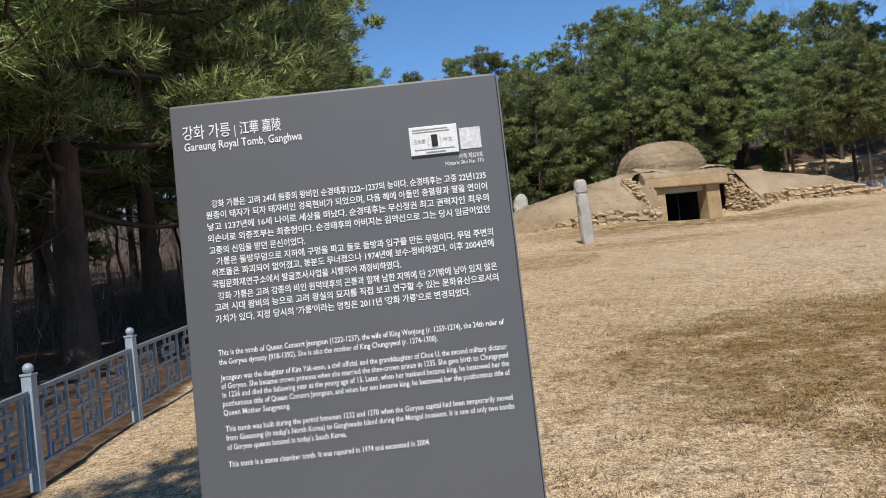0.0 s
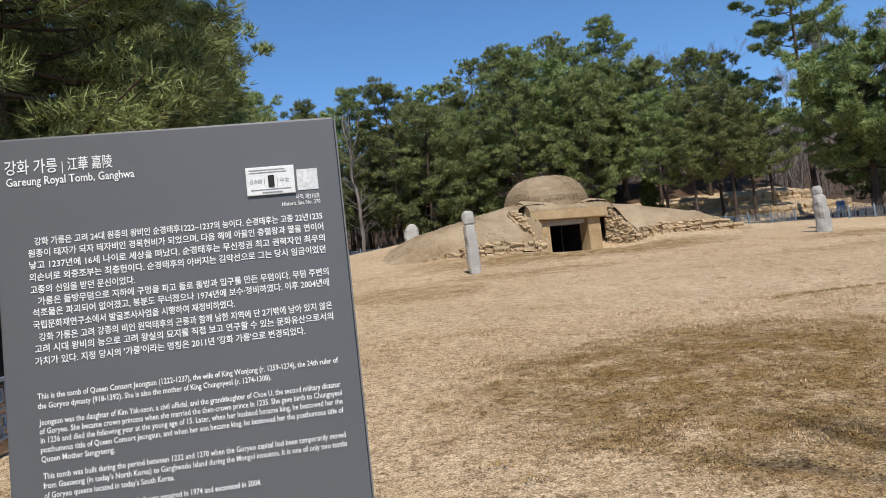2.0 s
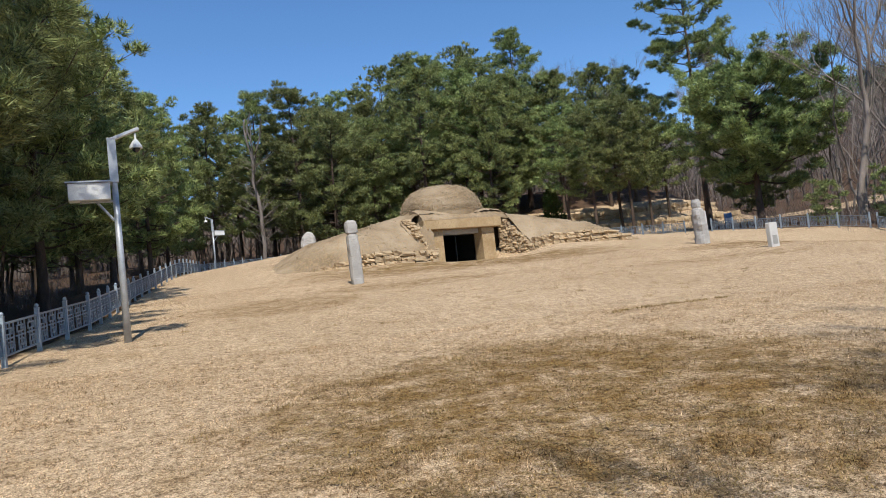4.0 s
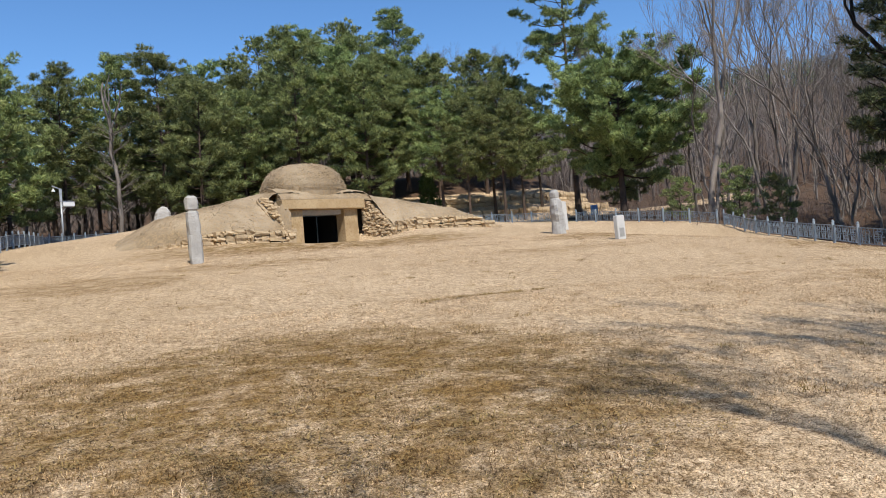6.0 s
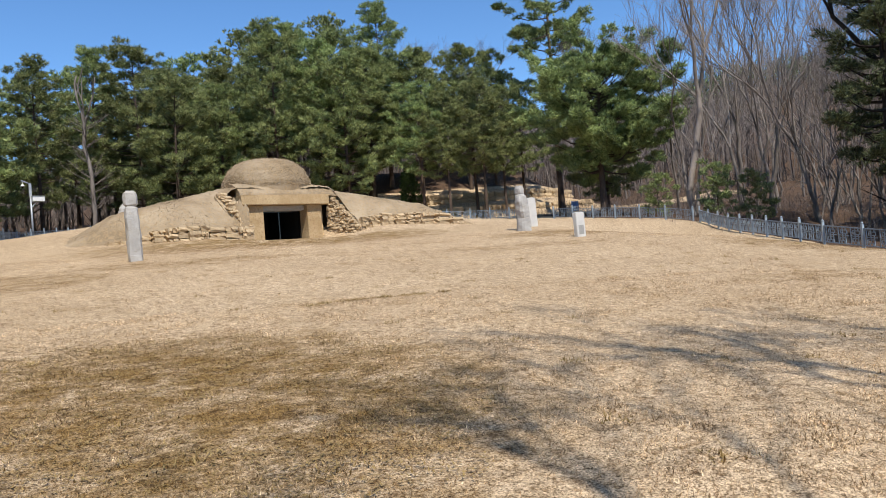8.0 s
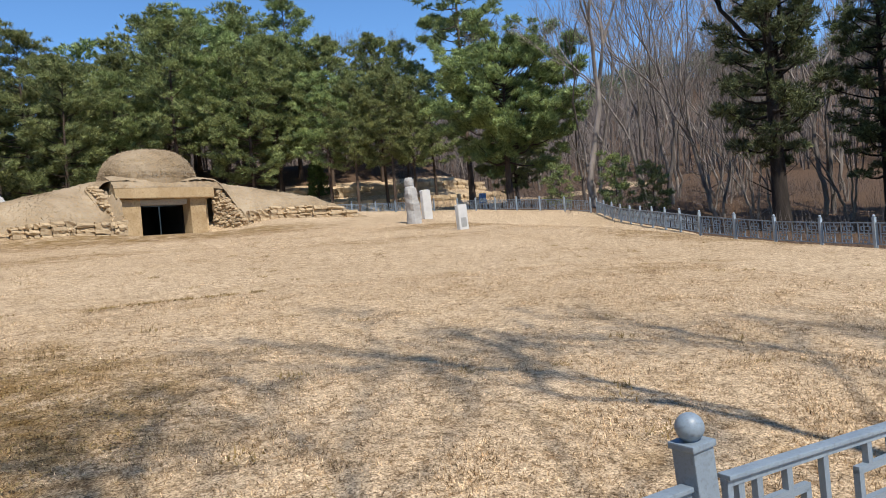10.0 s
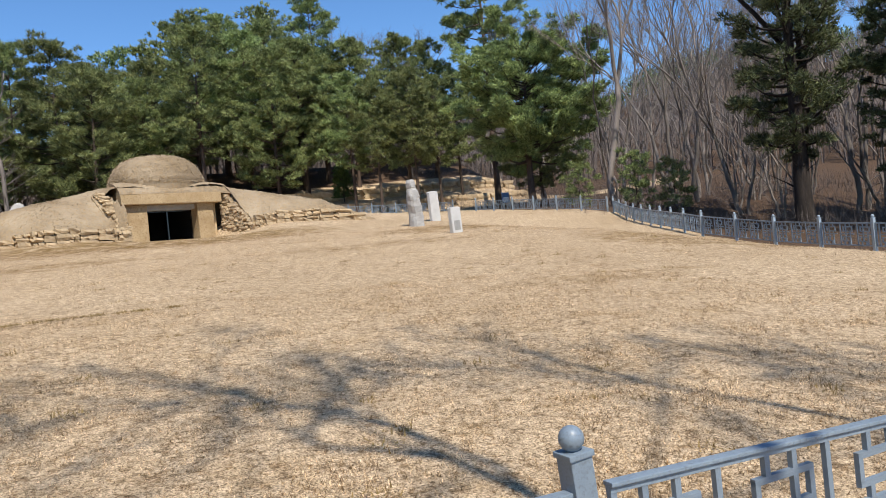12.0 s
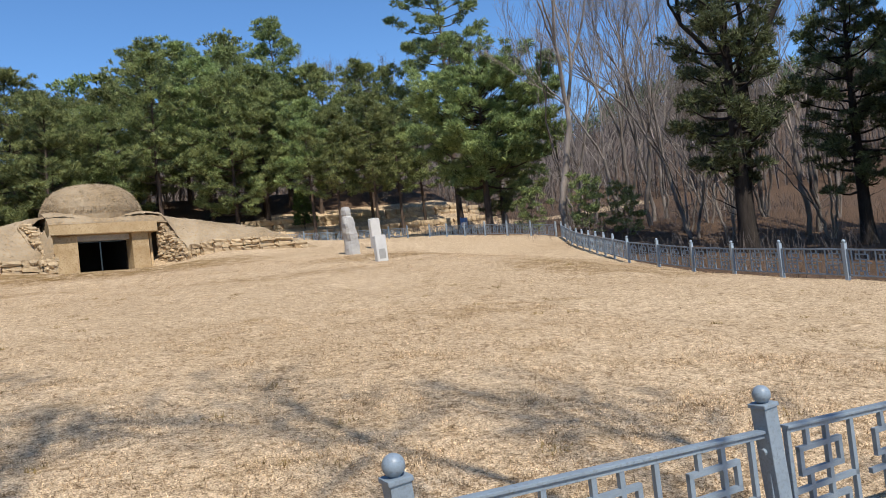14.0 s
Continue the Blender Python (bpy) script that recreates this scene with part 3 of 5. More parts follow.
def build_mound():
    av, bv = np.linspace(-10, 10, 201), np.concatenate([[-0.02], np.linspace(0, 5, 72), np.linspace(5.2, 12, 30)])
    A, B = np.meshgrid(av, bv)
    B = B + mound_front(A)
    Z = mound_height(A, B) + 0.03 * np.sin(A * 3.1 + np.sin(B * 2)) * np.sin(B * 3.7)
    rng = np.random.default_rng(5)
    Z += rng.normal(0, 0.014, Z.shape)
    P = FC[None, None, :] + A[..., None] * FA + B[..., None] * FB
    G = ground_z(P[..., 0], P[..., 1]) - 0.25
    Z = np.maximum(Z, G)
    Z[0] = G[0]
    n, w = A.shape
    idx = np.arange(n * w).reshape(n, w)
    f = np.stack([idx[:-1, :-1], idx[:-1, 1:], idx[1:, 1:], idx[1:, :-1]], -1).reshape(-1, 4)
    ca = A.ravel()[f].mean(1)
    cb = B.ravel()[f].mean(1)
    cut = ((ca > -2.68 + 0.304 * (0.05 - cb)) & (ca < 2.4) & (cb < 0.06)) | ((ca >= 2.4) & (ca < 2.98) & (cb < 0.30 - 3.1 * (ca - 2.40)))
    V = np.concatenate([P, Z[..., None]], -1).reshape(-1, 3)
    root = new("burial_mound")
    tagged(root, "domed burial mound of dry turf over a stone tomb", "burial mound")
    mesh_object("lower_mound", V, f[~cut], MOUND, root, smooth=True)
    # the dome, a little overhanging at its rim
    prof = [(1.93, -0.85), (2.0, 0.04), (1.98, 0.26), (1.88, 0.55), (1.70, 0.86), (1.42, 1.12), (1.05, 1.28), (0.6, 1.36), (0.25, 1.385), (0.0, 1.39)]
    c = tomb_pt(DOME[0], DOME[1])
    k = 64
    ang = np.linspace(0, 2 * np.pi, k, endpoint=False)
    pr = np.array([np.interp(np.linspace(0, 9, 37), range(10), [p[i] for p in prof]) for i in (0, 1)]).T
    DV = np.concatenate([np.stack([c.x + np.cos(ang) * r * (1 + 0.012 * np.sin(3 * ang)), c.y + np.sin(ang) * r, np.full(k, 5.24 + h)], -1) + rng.normal(0, 0.012, (k, 3)) for r, h in pr])
    m = len(pr)
    DF = np.array([[i * k + j, i * k + (j + 1) % k, (i + 1) * k + (j + 1) % k, (i + 1) * k + j] for i in range(m - 1) for j in range(k)])
    mesh_object("dome", DV, DF, MOUND, root, smooth=True)

    def on_dome(rg, n):
        u = 0.11 + 0.89 * rg.uniform(0, 1, n) ** 1.6
        r = np.interp(u * 8.5, range(10), [p[0] for p in prof])
        h = np.interp(u * 8.5, range(10), [p[1] for p in prof])
        a = rg.uniform(0, 6.283, n)
        N = np.stack([np.cos(a) * r, np.sin(a) * r, h * 1.2 + 0.2], -1)
        return np.stack([c.x + np.cos(a) * r, c.y + np.sin(a) * r, 5.24 + h], -1), N / np.linalg.norm(N, axis=1, keepdims=True)

    def on_slope(rg, n):
        a = rg.uniform(-8.5, 8, n)
        b = mound_front(a) + rg.uniform(0.05, 1, n) ** 1.4 * 5
        bad = (a > -2.75) & (a < 2.5) & (b < 0.12) | (a > 2.4) & (a < 3.3) & (b < 0.15 - 1.85 * (a - 2.42)) | (np.hypot(a - DOME[0], b - DOME[1]) < 1.9)
        a = np.where(bad, -4 - 3 * rg.random(n), a)
        b = np.where(bad, mound_front(a) + rg.uniform(0.1, 3, n), b)
        z = np.maximum(mound_height(a, b), ground_z(FC[0] + a * FA[0] + b * FB[0], FC[1] + a * FA[1] + b * FB[1])) - 0.01
        P = np.stack([FC[0] + a * FA[0] + b * FB[0], FC[1] + a * FA[1] + b * FB[1], z], -1)
        N = np.tile([-FB[0] * 0.5, -FB[1] * 0.5, 0.85], (n, 1))
        return P, N
    shaggy(on_dome, 9000, "dome_turf", "shaggy dry turf", root, 1)
    shaggy(on_slope, 7000, "slope_turf", "shaggy dry turf", root, 2)
    return root


mound = build_mound()

tomb = new("tomb_entrance")
tomb.matrix_world = TOMB
tagged(tomb, "ochre stone tomb entrance with jambs, lintel and dark doorway", "tomb entrance")


def slab(name, x0, x1, y0, y1, z0, z1, mat, label="", seed=1, cuts=5, rough=0.012):
    """A dressed stone with worn, slightly wavy faces."""
    rng = random.Random(seed)
    bm = bmesh.new()
    box(bm, x0, x1, y0, y1, z0, z1, bevel=0.03)
    for v in bm.verts:
        v.co += Vector([rng.uniform(-rough, rough) for _ in range(3)])
    return part(name, bm, mat, tomb, label, smooth=False)


slab("lintel", -2.12, 2.12, -0.28, 0.75, 1.66, 2.10, SAND, "long ochre stone lintel", 1)
bm = bmesh.new()
brow = []
rr = random.Random(8)
for k in range(33):
    a = -2.12 + 4.75 * k / 32
    brow.append([bm.verts.new((a, b + rr.uniform(-0.02, 0.02), z + rr.uniform(-0.03, 0.03) - 0.12 * max(0, a - 2.0))) for b, z in ((-0.16, 2.08), (-0.12, 2.20), (0.12, 2.42), (0.5, 2.62), (1.0, 2.72), (1.0, 1.9))])
for p, q in zip(brow, brow[1:]):
    for k in range(6):
        bm.faces.new((p[k], q[k], q[(k + 1) % 6], p[(k + 1) % 6]))
bm.faces.new(brow[0])
bm.faces.new(brow[-1])
part("turf_brow", bm, MOUND, tomb, "dry turf brow above the lintel")
slab("jamb", -1.98, -1.05, -0.05, 0.75, -0.5, 1.66, SAND, "", 3)
slab("jamb", 1.08, 1.80, -0.05, 0.75, -0.5, 1.66, SAND, "", 4)
slab("sill", -1.05, 1.08, 0.0, 0.55, -0.5, -0.13, PALESTONE, "pale stone sill", 5)
slab("inner_lintel", -1.05, 1.08, 0.2, 0.75, 1.44, 1.655, GRANITE, "", 6, rough=0.004)
for sx in (-2.1, 1.95):
    slab("side_slab", sx, sx + 0.1, 0.3, 1.2, -0.3, 1.66, SAND, "", 7)
# chamber walls, their interior darkness put into the colour
bm = bmesh.new()
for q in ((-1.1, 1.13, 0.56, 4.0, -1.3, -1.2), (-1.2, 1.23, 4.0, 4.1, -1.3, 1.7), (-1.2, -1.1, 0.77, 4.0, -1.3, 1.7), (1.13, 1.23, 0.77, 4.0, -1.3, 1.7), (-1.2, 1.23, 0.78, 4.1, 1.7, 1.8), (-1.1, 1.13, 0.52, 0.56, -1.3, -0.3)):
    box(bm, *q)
tagged(part("chamber", bm, CHAMBERSHADE, tomb, "chamber walls behind the doorway, coloured near-black as shade"), kind="stuff")
bm = bmesh.new()
for q in ((-3.0, -1.21, 0.76, 0.9, -0.5, 2.2), (1.24, 3.0, 0.76, 0.9, -0.5, 2.2)):
    box(bm, *q)
tagged(part("recess_wall", bm, SOIL, tomb, "shadowed soil behind the jambs"), kind="stuff")
bm = bmesh.new()
for x in (-1.03, -0.02, 1.02):
    box(bm, x, x + 0.05, 0.62, 0.66, -0.14, 1.44)
box(bm, -1.03, 1.06, 0.62, 0.66, 1.39, 1.44)
box(bm, -1.03, 1.06, 0.62, 0.66, -0.14, -0.08)
part("door_frame", bm, LENS, tomb, "dark metal door frame")

# low masonry along the mound's foot, and the rubble wings
wall_l = new("stone_wall")
tagged(wall_l, "low dry-stone retaining wall of ochre blocks at the mound's foot", "stone wall", "walls of the tomb")
wall_r = new("stone_wall")
tagged(wall_r, "low dry-stone retaining wall receding along the mound", "stone wall", "walls of the tomb")
wing_r = new("rubble_wall")
tagged(wing_r, "sloping rubble wing wall beside the tomb entrance", "rubble wall", "walls of the tomb")
wing_l = new("rubble_wall")
tagged(wing_l, "narrow stepped rubble edge beside the tomb entrance", "rubble wall", "walls of the tomb")
rng = random.Random(11)
BLOCKS = []
for i in range(10):
    b = rough_block(rng, 1, 1, 1, 0.11)
    me = bpy.data.meshes.new("stone")
    b.to_mesh(me)
    b.free()
    me.materials.append(RUBBLE)
    BLOCKS.append(me)


def stone(parent, p, sx, sy, sz, yaw, tilt=0.0):
    ob = new("stone", rng.choice(BLOCKS))
    ob.parent = parent
    ob.matrix_world = Matrix.LocRotScale(p, Euler((rng.uniform(-0.06, 0.06), tilt + rng.uniform(-0.06, 0.06), yaw)), (sx, sy, sz))
    return ob


def wall_row(parent, a0, a1, b_at, top_at, hmin, hmax):
    a = a0
    while a < a1:
        w = rng.uniform(0.28, 0.75)
        b = b_at(a + w / 2)
        p = tomb_pt(a + w / 2, b)
        g = gz(p.x, p.y) - 0.12
        top = top_at(a + w / 2, b)
        z = g
        while z < top - 0.06:
            h = min(rng.uniform(hmin, hmax), top - z + 0.05)
            split = rng.random() < 0.35
            for k in range(2 if split else 1):
                ww = w / 2 if split else w
                q = tomb_pt(a + (ww * (k + 0.5) if split else w / 2) + rng.uniform(-0.02, 0.02), b + rng.uniform(-0.05, 0.05), z + h / 2)
                stone(parent, q, ww * 1.04, rng.uniform(0.3, 0.42), h * 1.02, radians(FYAW) + rng.uniform(-0.08, 0.08))
            z += h
        a += w


wall_row(wall_l, -7.6, -2.28, lambda a: float(mound_front(a)) - 0.04, lambda a, b: min(float(mound_height(a, b + 0.12)) - 0.02, gz(*tomb_pt(a, b).xy) + 0.55), 0.15, 0.27)
wall_row(wall_r, 2.98, 7.4, lambda a: float(mound_front(a)) - 0.04, lambda a, b: min(float(mound_height(a, b + 0.1)) + 0.02, gz(*tomb_pt(a, b).xy) + 0.48), 0.14, 0.26)
# right wing: a triangle of small rubble that runs forward from the facade
WING_R, WING_L = ((2.40, 0.30), (2.95, -1.42)), ((-2.68, 0.05), (-2.26, -1.33))


def wing_top(u):
    return 2.30 - 1.62 * u


yaw_r = radians(FYAW) + math.atan2(WING_R[1][1] - WING_R[0][1], WING_R[1][0] - WING_R[0][0])
L = math.hypot(WING_R[1][0] - WING_R[0][0], WING_R[1][1] - WING_R[0][1])
z = -0.15
while z < 2.3:
    h = rng.uniform(0.10, 0.17)
    s = 0.0
    while s < L:
        w = rng.uniform(0.13, 0.30)
        u = min(1.0, (s + w / 2) / L)
        if z + h * 0.6 < wing_top(u):
            a, b = (WING_R[0][k] + (WING_R[1][k] - WING_R[0][k]) * u for k in (0, 1))
            stone(wing_r, tomb_pt(a + rng.uniform(-0.05, 0.03), b + rng.uniform(-0.02, 0.02), FZ + z + h / 2 + rng.uniform(-0.02, 0.02)), w * 1.06, rng.uniform(0.24, 0.36), h * 1.12, yaw_r + rng.uniform(-0.12, 0.12), rng.uniform(-0.25, 0.25))
        s += w
    z += h
# left wing: its stepped end, course by course
z = -0.1
while z < 2.15:
    h = rng.uniform(0.13, 0.20)
    u = min(1.0, max(0.0, (2.1 - z) / 1.55))
    for k in range(3):
        v = max(0.0, u - 0.22 * k)
        a, b = (WING_L[0][q] + (WING_L[1][q] - WING_L[0][q]) * v for q in (0, 1))
        stone(wing_l, tomb_pt(a - 0.14 + rng.uniform(-0.05, 0.05), b, FZ + z + h / 2), rng.uniform(0.32, 0.5), rng.uniform(0.32, 0.42), h * 1.06, radians(FYAW) + rng.uniform(-0.15, 0.15))
    z += h
for parent, ends, off in ((wing_r, WING_R, 0.10), (wing_l, WING_L, -0.10)):
    bm = bmesh.new()
    rows = []
    for k in range(10):
        u = k / 9
        a, b = (ends[0][q] + (ends[1][q] - ends[0][q]) * u for q in (0, 1))
        top = FZ + wing_top(u) - 0.05
        rows.append([bm.verts.new(tomb_pt(a + off * m, b + 0.05, zz)) for m, zz in ((1, FZ - 0.6), (1, top), (2.2, top + 0.05), (4.5, top - 0.15), (4.5, FZ - 0.6))])
    for p, q in zip(rows, rows[1:]):
        for k in range(5):
            bm.faces.new((p[k], q[k], q[(k + 1) % 5], p[(k + 1) % 5]))
    bm.faces.new(rows[0])
    bm.faces.new(rows[-1])
    part("earth_fill", bm, MOUND, parent)


# ---- statues and stelae ----
def figure(name, x, y, yaw, secs, mat, label, lean=(0, 0)):
    """A worn standing stone figure: rings of (height, half width, half depth, shift) with broken facets."""
    rg = np.random.default_rng(int(x * 10))
    V, sides = [], 14
    zs = np.array([s[0] for s in secs])
    fine = np.unique(np.concatenate([zs, np.linspace(zs[0], zs[-1], 26)]))
    W, Dp, Sh = (np.interp(fine, zs, [s[k] for s in secs]) for k in (1, 2, 3))
    for z, w, d, sh in zip(fine, W, Dp, Sh):
        a = np.linspace(0, 2 * np.pi, sides, endpoint=False)
        k = 1 / np.maximum(np.abs(np.cos(a)), np.abs(np.sin(a))) ** 0.75
        r = k * (1 + rg.normal(0, 0.02, sides) + 0.05 * np.sin(z * 5 + a * 2 + x) + 0.03 * np.sin(z * 13 + a * 3))
        V.append(np.stack([np.cos(a) * w * r + sh + lean[0] * z, np.sin(a) * d * r + lean[1] * z, np.full(sides, z) + rg.normal(0, 0.008, sides)], -1))
    n = len(V)
    F = [[i * sides + j, i * sides + (j + 1) % sides, (i + 1) * sides + (j + 1) % sides, (i + 1) * sides + j] for i in range(n - 1) for j in range(sides)]
    F += [list(range(sides))[::-1], [(n - 1) * sides + j for j in range(sides)]]
    ob = mesh_object(name, np.concatenate(V), F, mat)
    ob.matrix_world = Matrix.Translation((x, y, gz(x, y))) @ pose(0, 0, 0, 0, 0, yaw)
    return tagged(ob, label, "statue")


figure("stone_statue", 5.27, 24.1, 5, [(-0.2, 0.20, 0.16, 0.02), (0.15, 0.21, 0.17, 0.01), (0.9, 0.20, 0.17, 0), (1.25, 0.21, 0.17, -0.01), (1.58, 0.19, 0.15, -0.02), (1.63, 0.13, 0.12, -0.02), (1.68, 0.19, 0.16, -0.02), (1.9, 0.20, 0.16, -0.02), (2.03, 0.18, 0.15, -0.02), (2.10, 0.11, 0.10, -0.02)], GRANITE, "weathered grey stone standing figure, worn smooth on the lawn", (-0.005, 0))
figure("stone_statue", 20.15, 26.5, 20, [(-0.2, 0.28, 0.24, 0.0), (0.2, 0.27, 0.23, 0), (0.5, 0.24, 0.21, 0.02), (0.8, 0.27, 0.22, 0), (1.0, 0.24, 0.22, -0.02), (1.15, 0.26, 0.21, -0.01), (1.42, 0.19, 0.18, -0.03), (1.48, 0.15, 0.14, -0.04), (1.54, 0.16, 0.15, -0.05), (1.7, 0.17, 0.15, -0.05), (1.83, 0.12, 0.11, -0.05)], GRANITE, "weathered stone standing figure with a worn small head", (-0.06, 0))
figure("stone_animal", 5.55, 41.5, 0, [(-0.2, 0.42, 0.3, 0), (0.3, 0.42, 0.3, 0), (0.7, 0.36, 0.26, 0.02), (0.95, 0.22, 0.18, 0.05), (1.02, 0.08, 0.08, 0.05)], GRANITE, "rounded weathered guardian stone behind the mound")


def stele(x, y, yaw, w, d, h, arch, label, panel=False, lean=0.0):
    root = new("stele")
    root.matrix_world = Matrix.Translation((x, y, gz(x, y))) @ pose(0, 0, 0, lean, -2, yaw)
    bm = bmesh.new()
    prof = [(-w / 2, -0.15), (w / 2, -0.15), (w / 2, h - arch)] + [(w / 2 * math.cos(t), h - arch + arch * math.sin(t)) for t in (0.6, 1.1, 1.57, 2.04, 2.54)] + [(-w / 2, h - arch)]
    f = bm.faces.new([bm.verts.new((px, -d / 2, pz)) for px, pz in prof])
    r = bmesh.ops.extrude_face_region(bm, geom=[f])
    bmesh.ops.translate(bm, verts=[v for v in r["geom"] if isinstance(v, bmesh.types.BMVert)], vec=(0, d, 0))
    bmesh.ops.bevel(bm, geom=[e for e in bm.edges if e.calc_length() > 0.3], offset=0.012, segments=2, affect="EDGES")
    part("shaft", bm, PALESTONE, root)
    if panel:
        bm = bmesh.new()
        box(bm, -w * 0.3, w * 0.3, -d / 2 - 0.006, -d / 2 + 0.02, h * 0.1, h * 0.47, bevel=0.003)
        part("inscription_panel", bm, DARKSTONE, root, "grey worn inscription panel")
    return tagged(root, label, "stele")


stele(19.1, 21.1, 14, 0.42, 0.16, 0.84, 0.03, "small pale square-topped marker stone on the lawn", True)
stele(22.45, 29.6, 16, 0.52, 0.18, 1.34, 0.07, "tall pale stone stele with a slightly arched top")

# ---- small blue notice ----
nb = new("notice_board")
nb.matrix_world = Matrix.Translation((35.3, 44.7, gz(35.3, 44.7))) @ pose(0, 0, 0, 0, 0, -20)
tagged(nb, "small blue and white notice board on posts", "notice board")
bm = bmesh.new()
box(bm, -0.26, 0.26, -0.03, 0.03, 0.35, 1.05, bevel=0.01)
part("panel", bm, BLUE, nb)
bm = bmesh.new()
box(bm, -0.2, 0.2, -0.036, -0.02, 0.42, 0.72)
part("label_plate", bm, PLATE, nb)
for sx in (-0.22, 0.22):
    bm = bmesh.new()
    rod(bm, (sx, 0.04, -0.2), (sx, 0.04, 1.1), 0.03, sides=8)
    part("post", bm, GALV, nb)

# ---- fences ----
PANEL_W, POST_H = 1.60, 0.86


def bar_list(w):
    """Bars of the lattice between two posts, as (x0, x1, z0, z1): frets with squares between long and short uprights."""
    t = 0.022
    x0, x1, z0, z1 = 0.05, w - 0.05, 0.14, 0.68
    out = [("rail", x0, x1, z1 - 0.032, z1), ("rail", x0, x1, z0, z0 + 0.026), ("stile", x0, x0 + t, z0, z1 - 0.03), ("stile", x1 - t, x1, z0, z1 - 0.03)]
    u = (x1 - x0) / 12
    H = lambda a, b, z: out.append(("bar", x0 + a * u - t / 2, x0 + b * u + t / 2, z - t / 2, z + t / 2))
    V = lambda a, p, q: out.append(("bar", x0 + a * u - t / 2, x0 + a * u + t / 2, p, q))
    zt, a1, a2, m, b1, b2, zb = z1 - 0.032, 0.575, 0.475, 0.41, 0.345, 0.245, z0 + 0.026
    for k in (1, 5, 9):
        V(k, a1, zt)
        V(k + 1, a2 - 0.065, zt)
        H(k - 0.4, k + 1.6, a1)
        V(k - 0.4, a2, a1)
        V(k + 1.6, a2, a1)
        H(k - 0.4, k + 1.6, a2)
        V(k + 2.3, zb, zt)
        V(k, b1, a2)
        H(k - 0.8, k + 2.3, m)
        V(k + 1, b2, m)
        H(k, k + 1.8, b1)
        V(k, zb, b1)
        V(k + 1.8, b2, b1)
        H(k + 0.4, k + 1.8, b2)
        V(k + 0.4, zb, b2)
        V(k + 1.4, zb, b2)
    return out


def post_mesh(mat):
    bm = bmesh.new()
    box(bm, -0.036, 0.036, -0.036, 0.036, -0.25, POST_H - 0.085, bevel=0.004)
    box(bm, -0.042, 0.042, -0.042, 0.042, POST_H - 0.085, POST_H - 0.068, bevel=0.004)
    for dx in (-0.05, 0.05):
        for z in (0.19, 0.6):
            rod(bm, (dx * 0.6, 0, z), (dx, 0, z), 0.014, sides=8)
    me = bpy.data.meshes.new("post")
    bm.to_mesh(me)
    bm.free()
    me.materials.append(mat)
    bm = bmesh.new()
    bmesh.ops.create_uvsphere(bm, u_segments=18, v_segments=12, radius=0.037, matrix=Matrix.Translation((0, 0, POST_H - 0.034)))
    rod(bm, (0, 0, POST_H - 0.07), (0, 0, POST_H - 0.055), 0.02, sides=10)
    for f in bm.faces:
        f.smooth = True
    mc = bpy.data.meshes.new("ball_cap")
    bm.to_mesh(mc)
    bm.free()
    mc.materials.append(mat)
    return me, mc


BAR_CUBE = bmesh.new()
box(BAR_CUBE, -0.5, 0.5, -0.5, 0.5, -0.5, 0.5)
bar_me = bpy.data.meshes.new("bar")
BAR_CUBE.to_mesh(bar_me)
BAR_CUBE.free()
bar_me.materials.append(STEEL)


def panel_mesh(mat, w, only=None):
    bm = bmesh.new()
    for kind, xa, xb, za, zb in bar_list(w):
        if only and kind not in only:
            continue
        th = 0.018 if kind == "rail" else 0.011
        # rails are a flange over a narrower web
        if kind == "rail" and only:
            box(bm, xa, xb, -0.021, 0.021, zb - 0.013, zb, bevel=0.003)
            box(bm, xa, xb, -0.012, 0.012, za, zb - 0.0125)
        else:
            box(bm, xa, xb, -th, th, za, zb, bevel=0.003 if only else 0)
    me = bpy.data.meshes.new("panel")
    bm.to_mesh(me)
    bm.free()
    me.materials.append(mat)
    return me


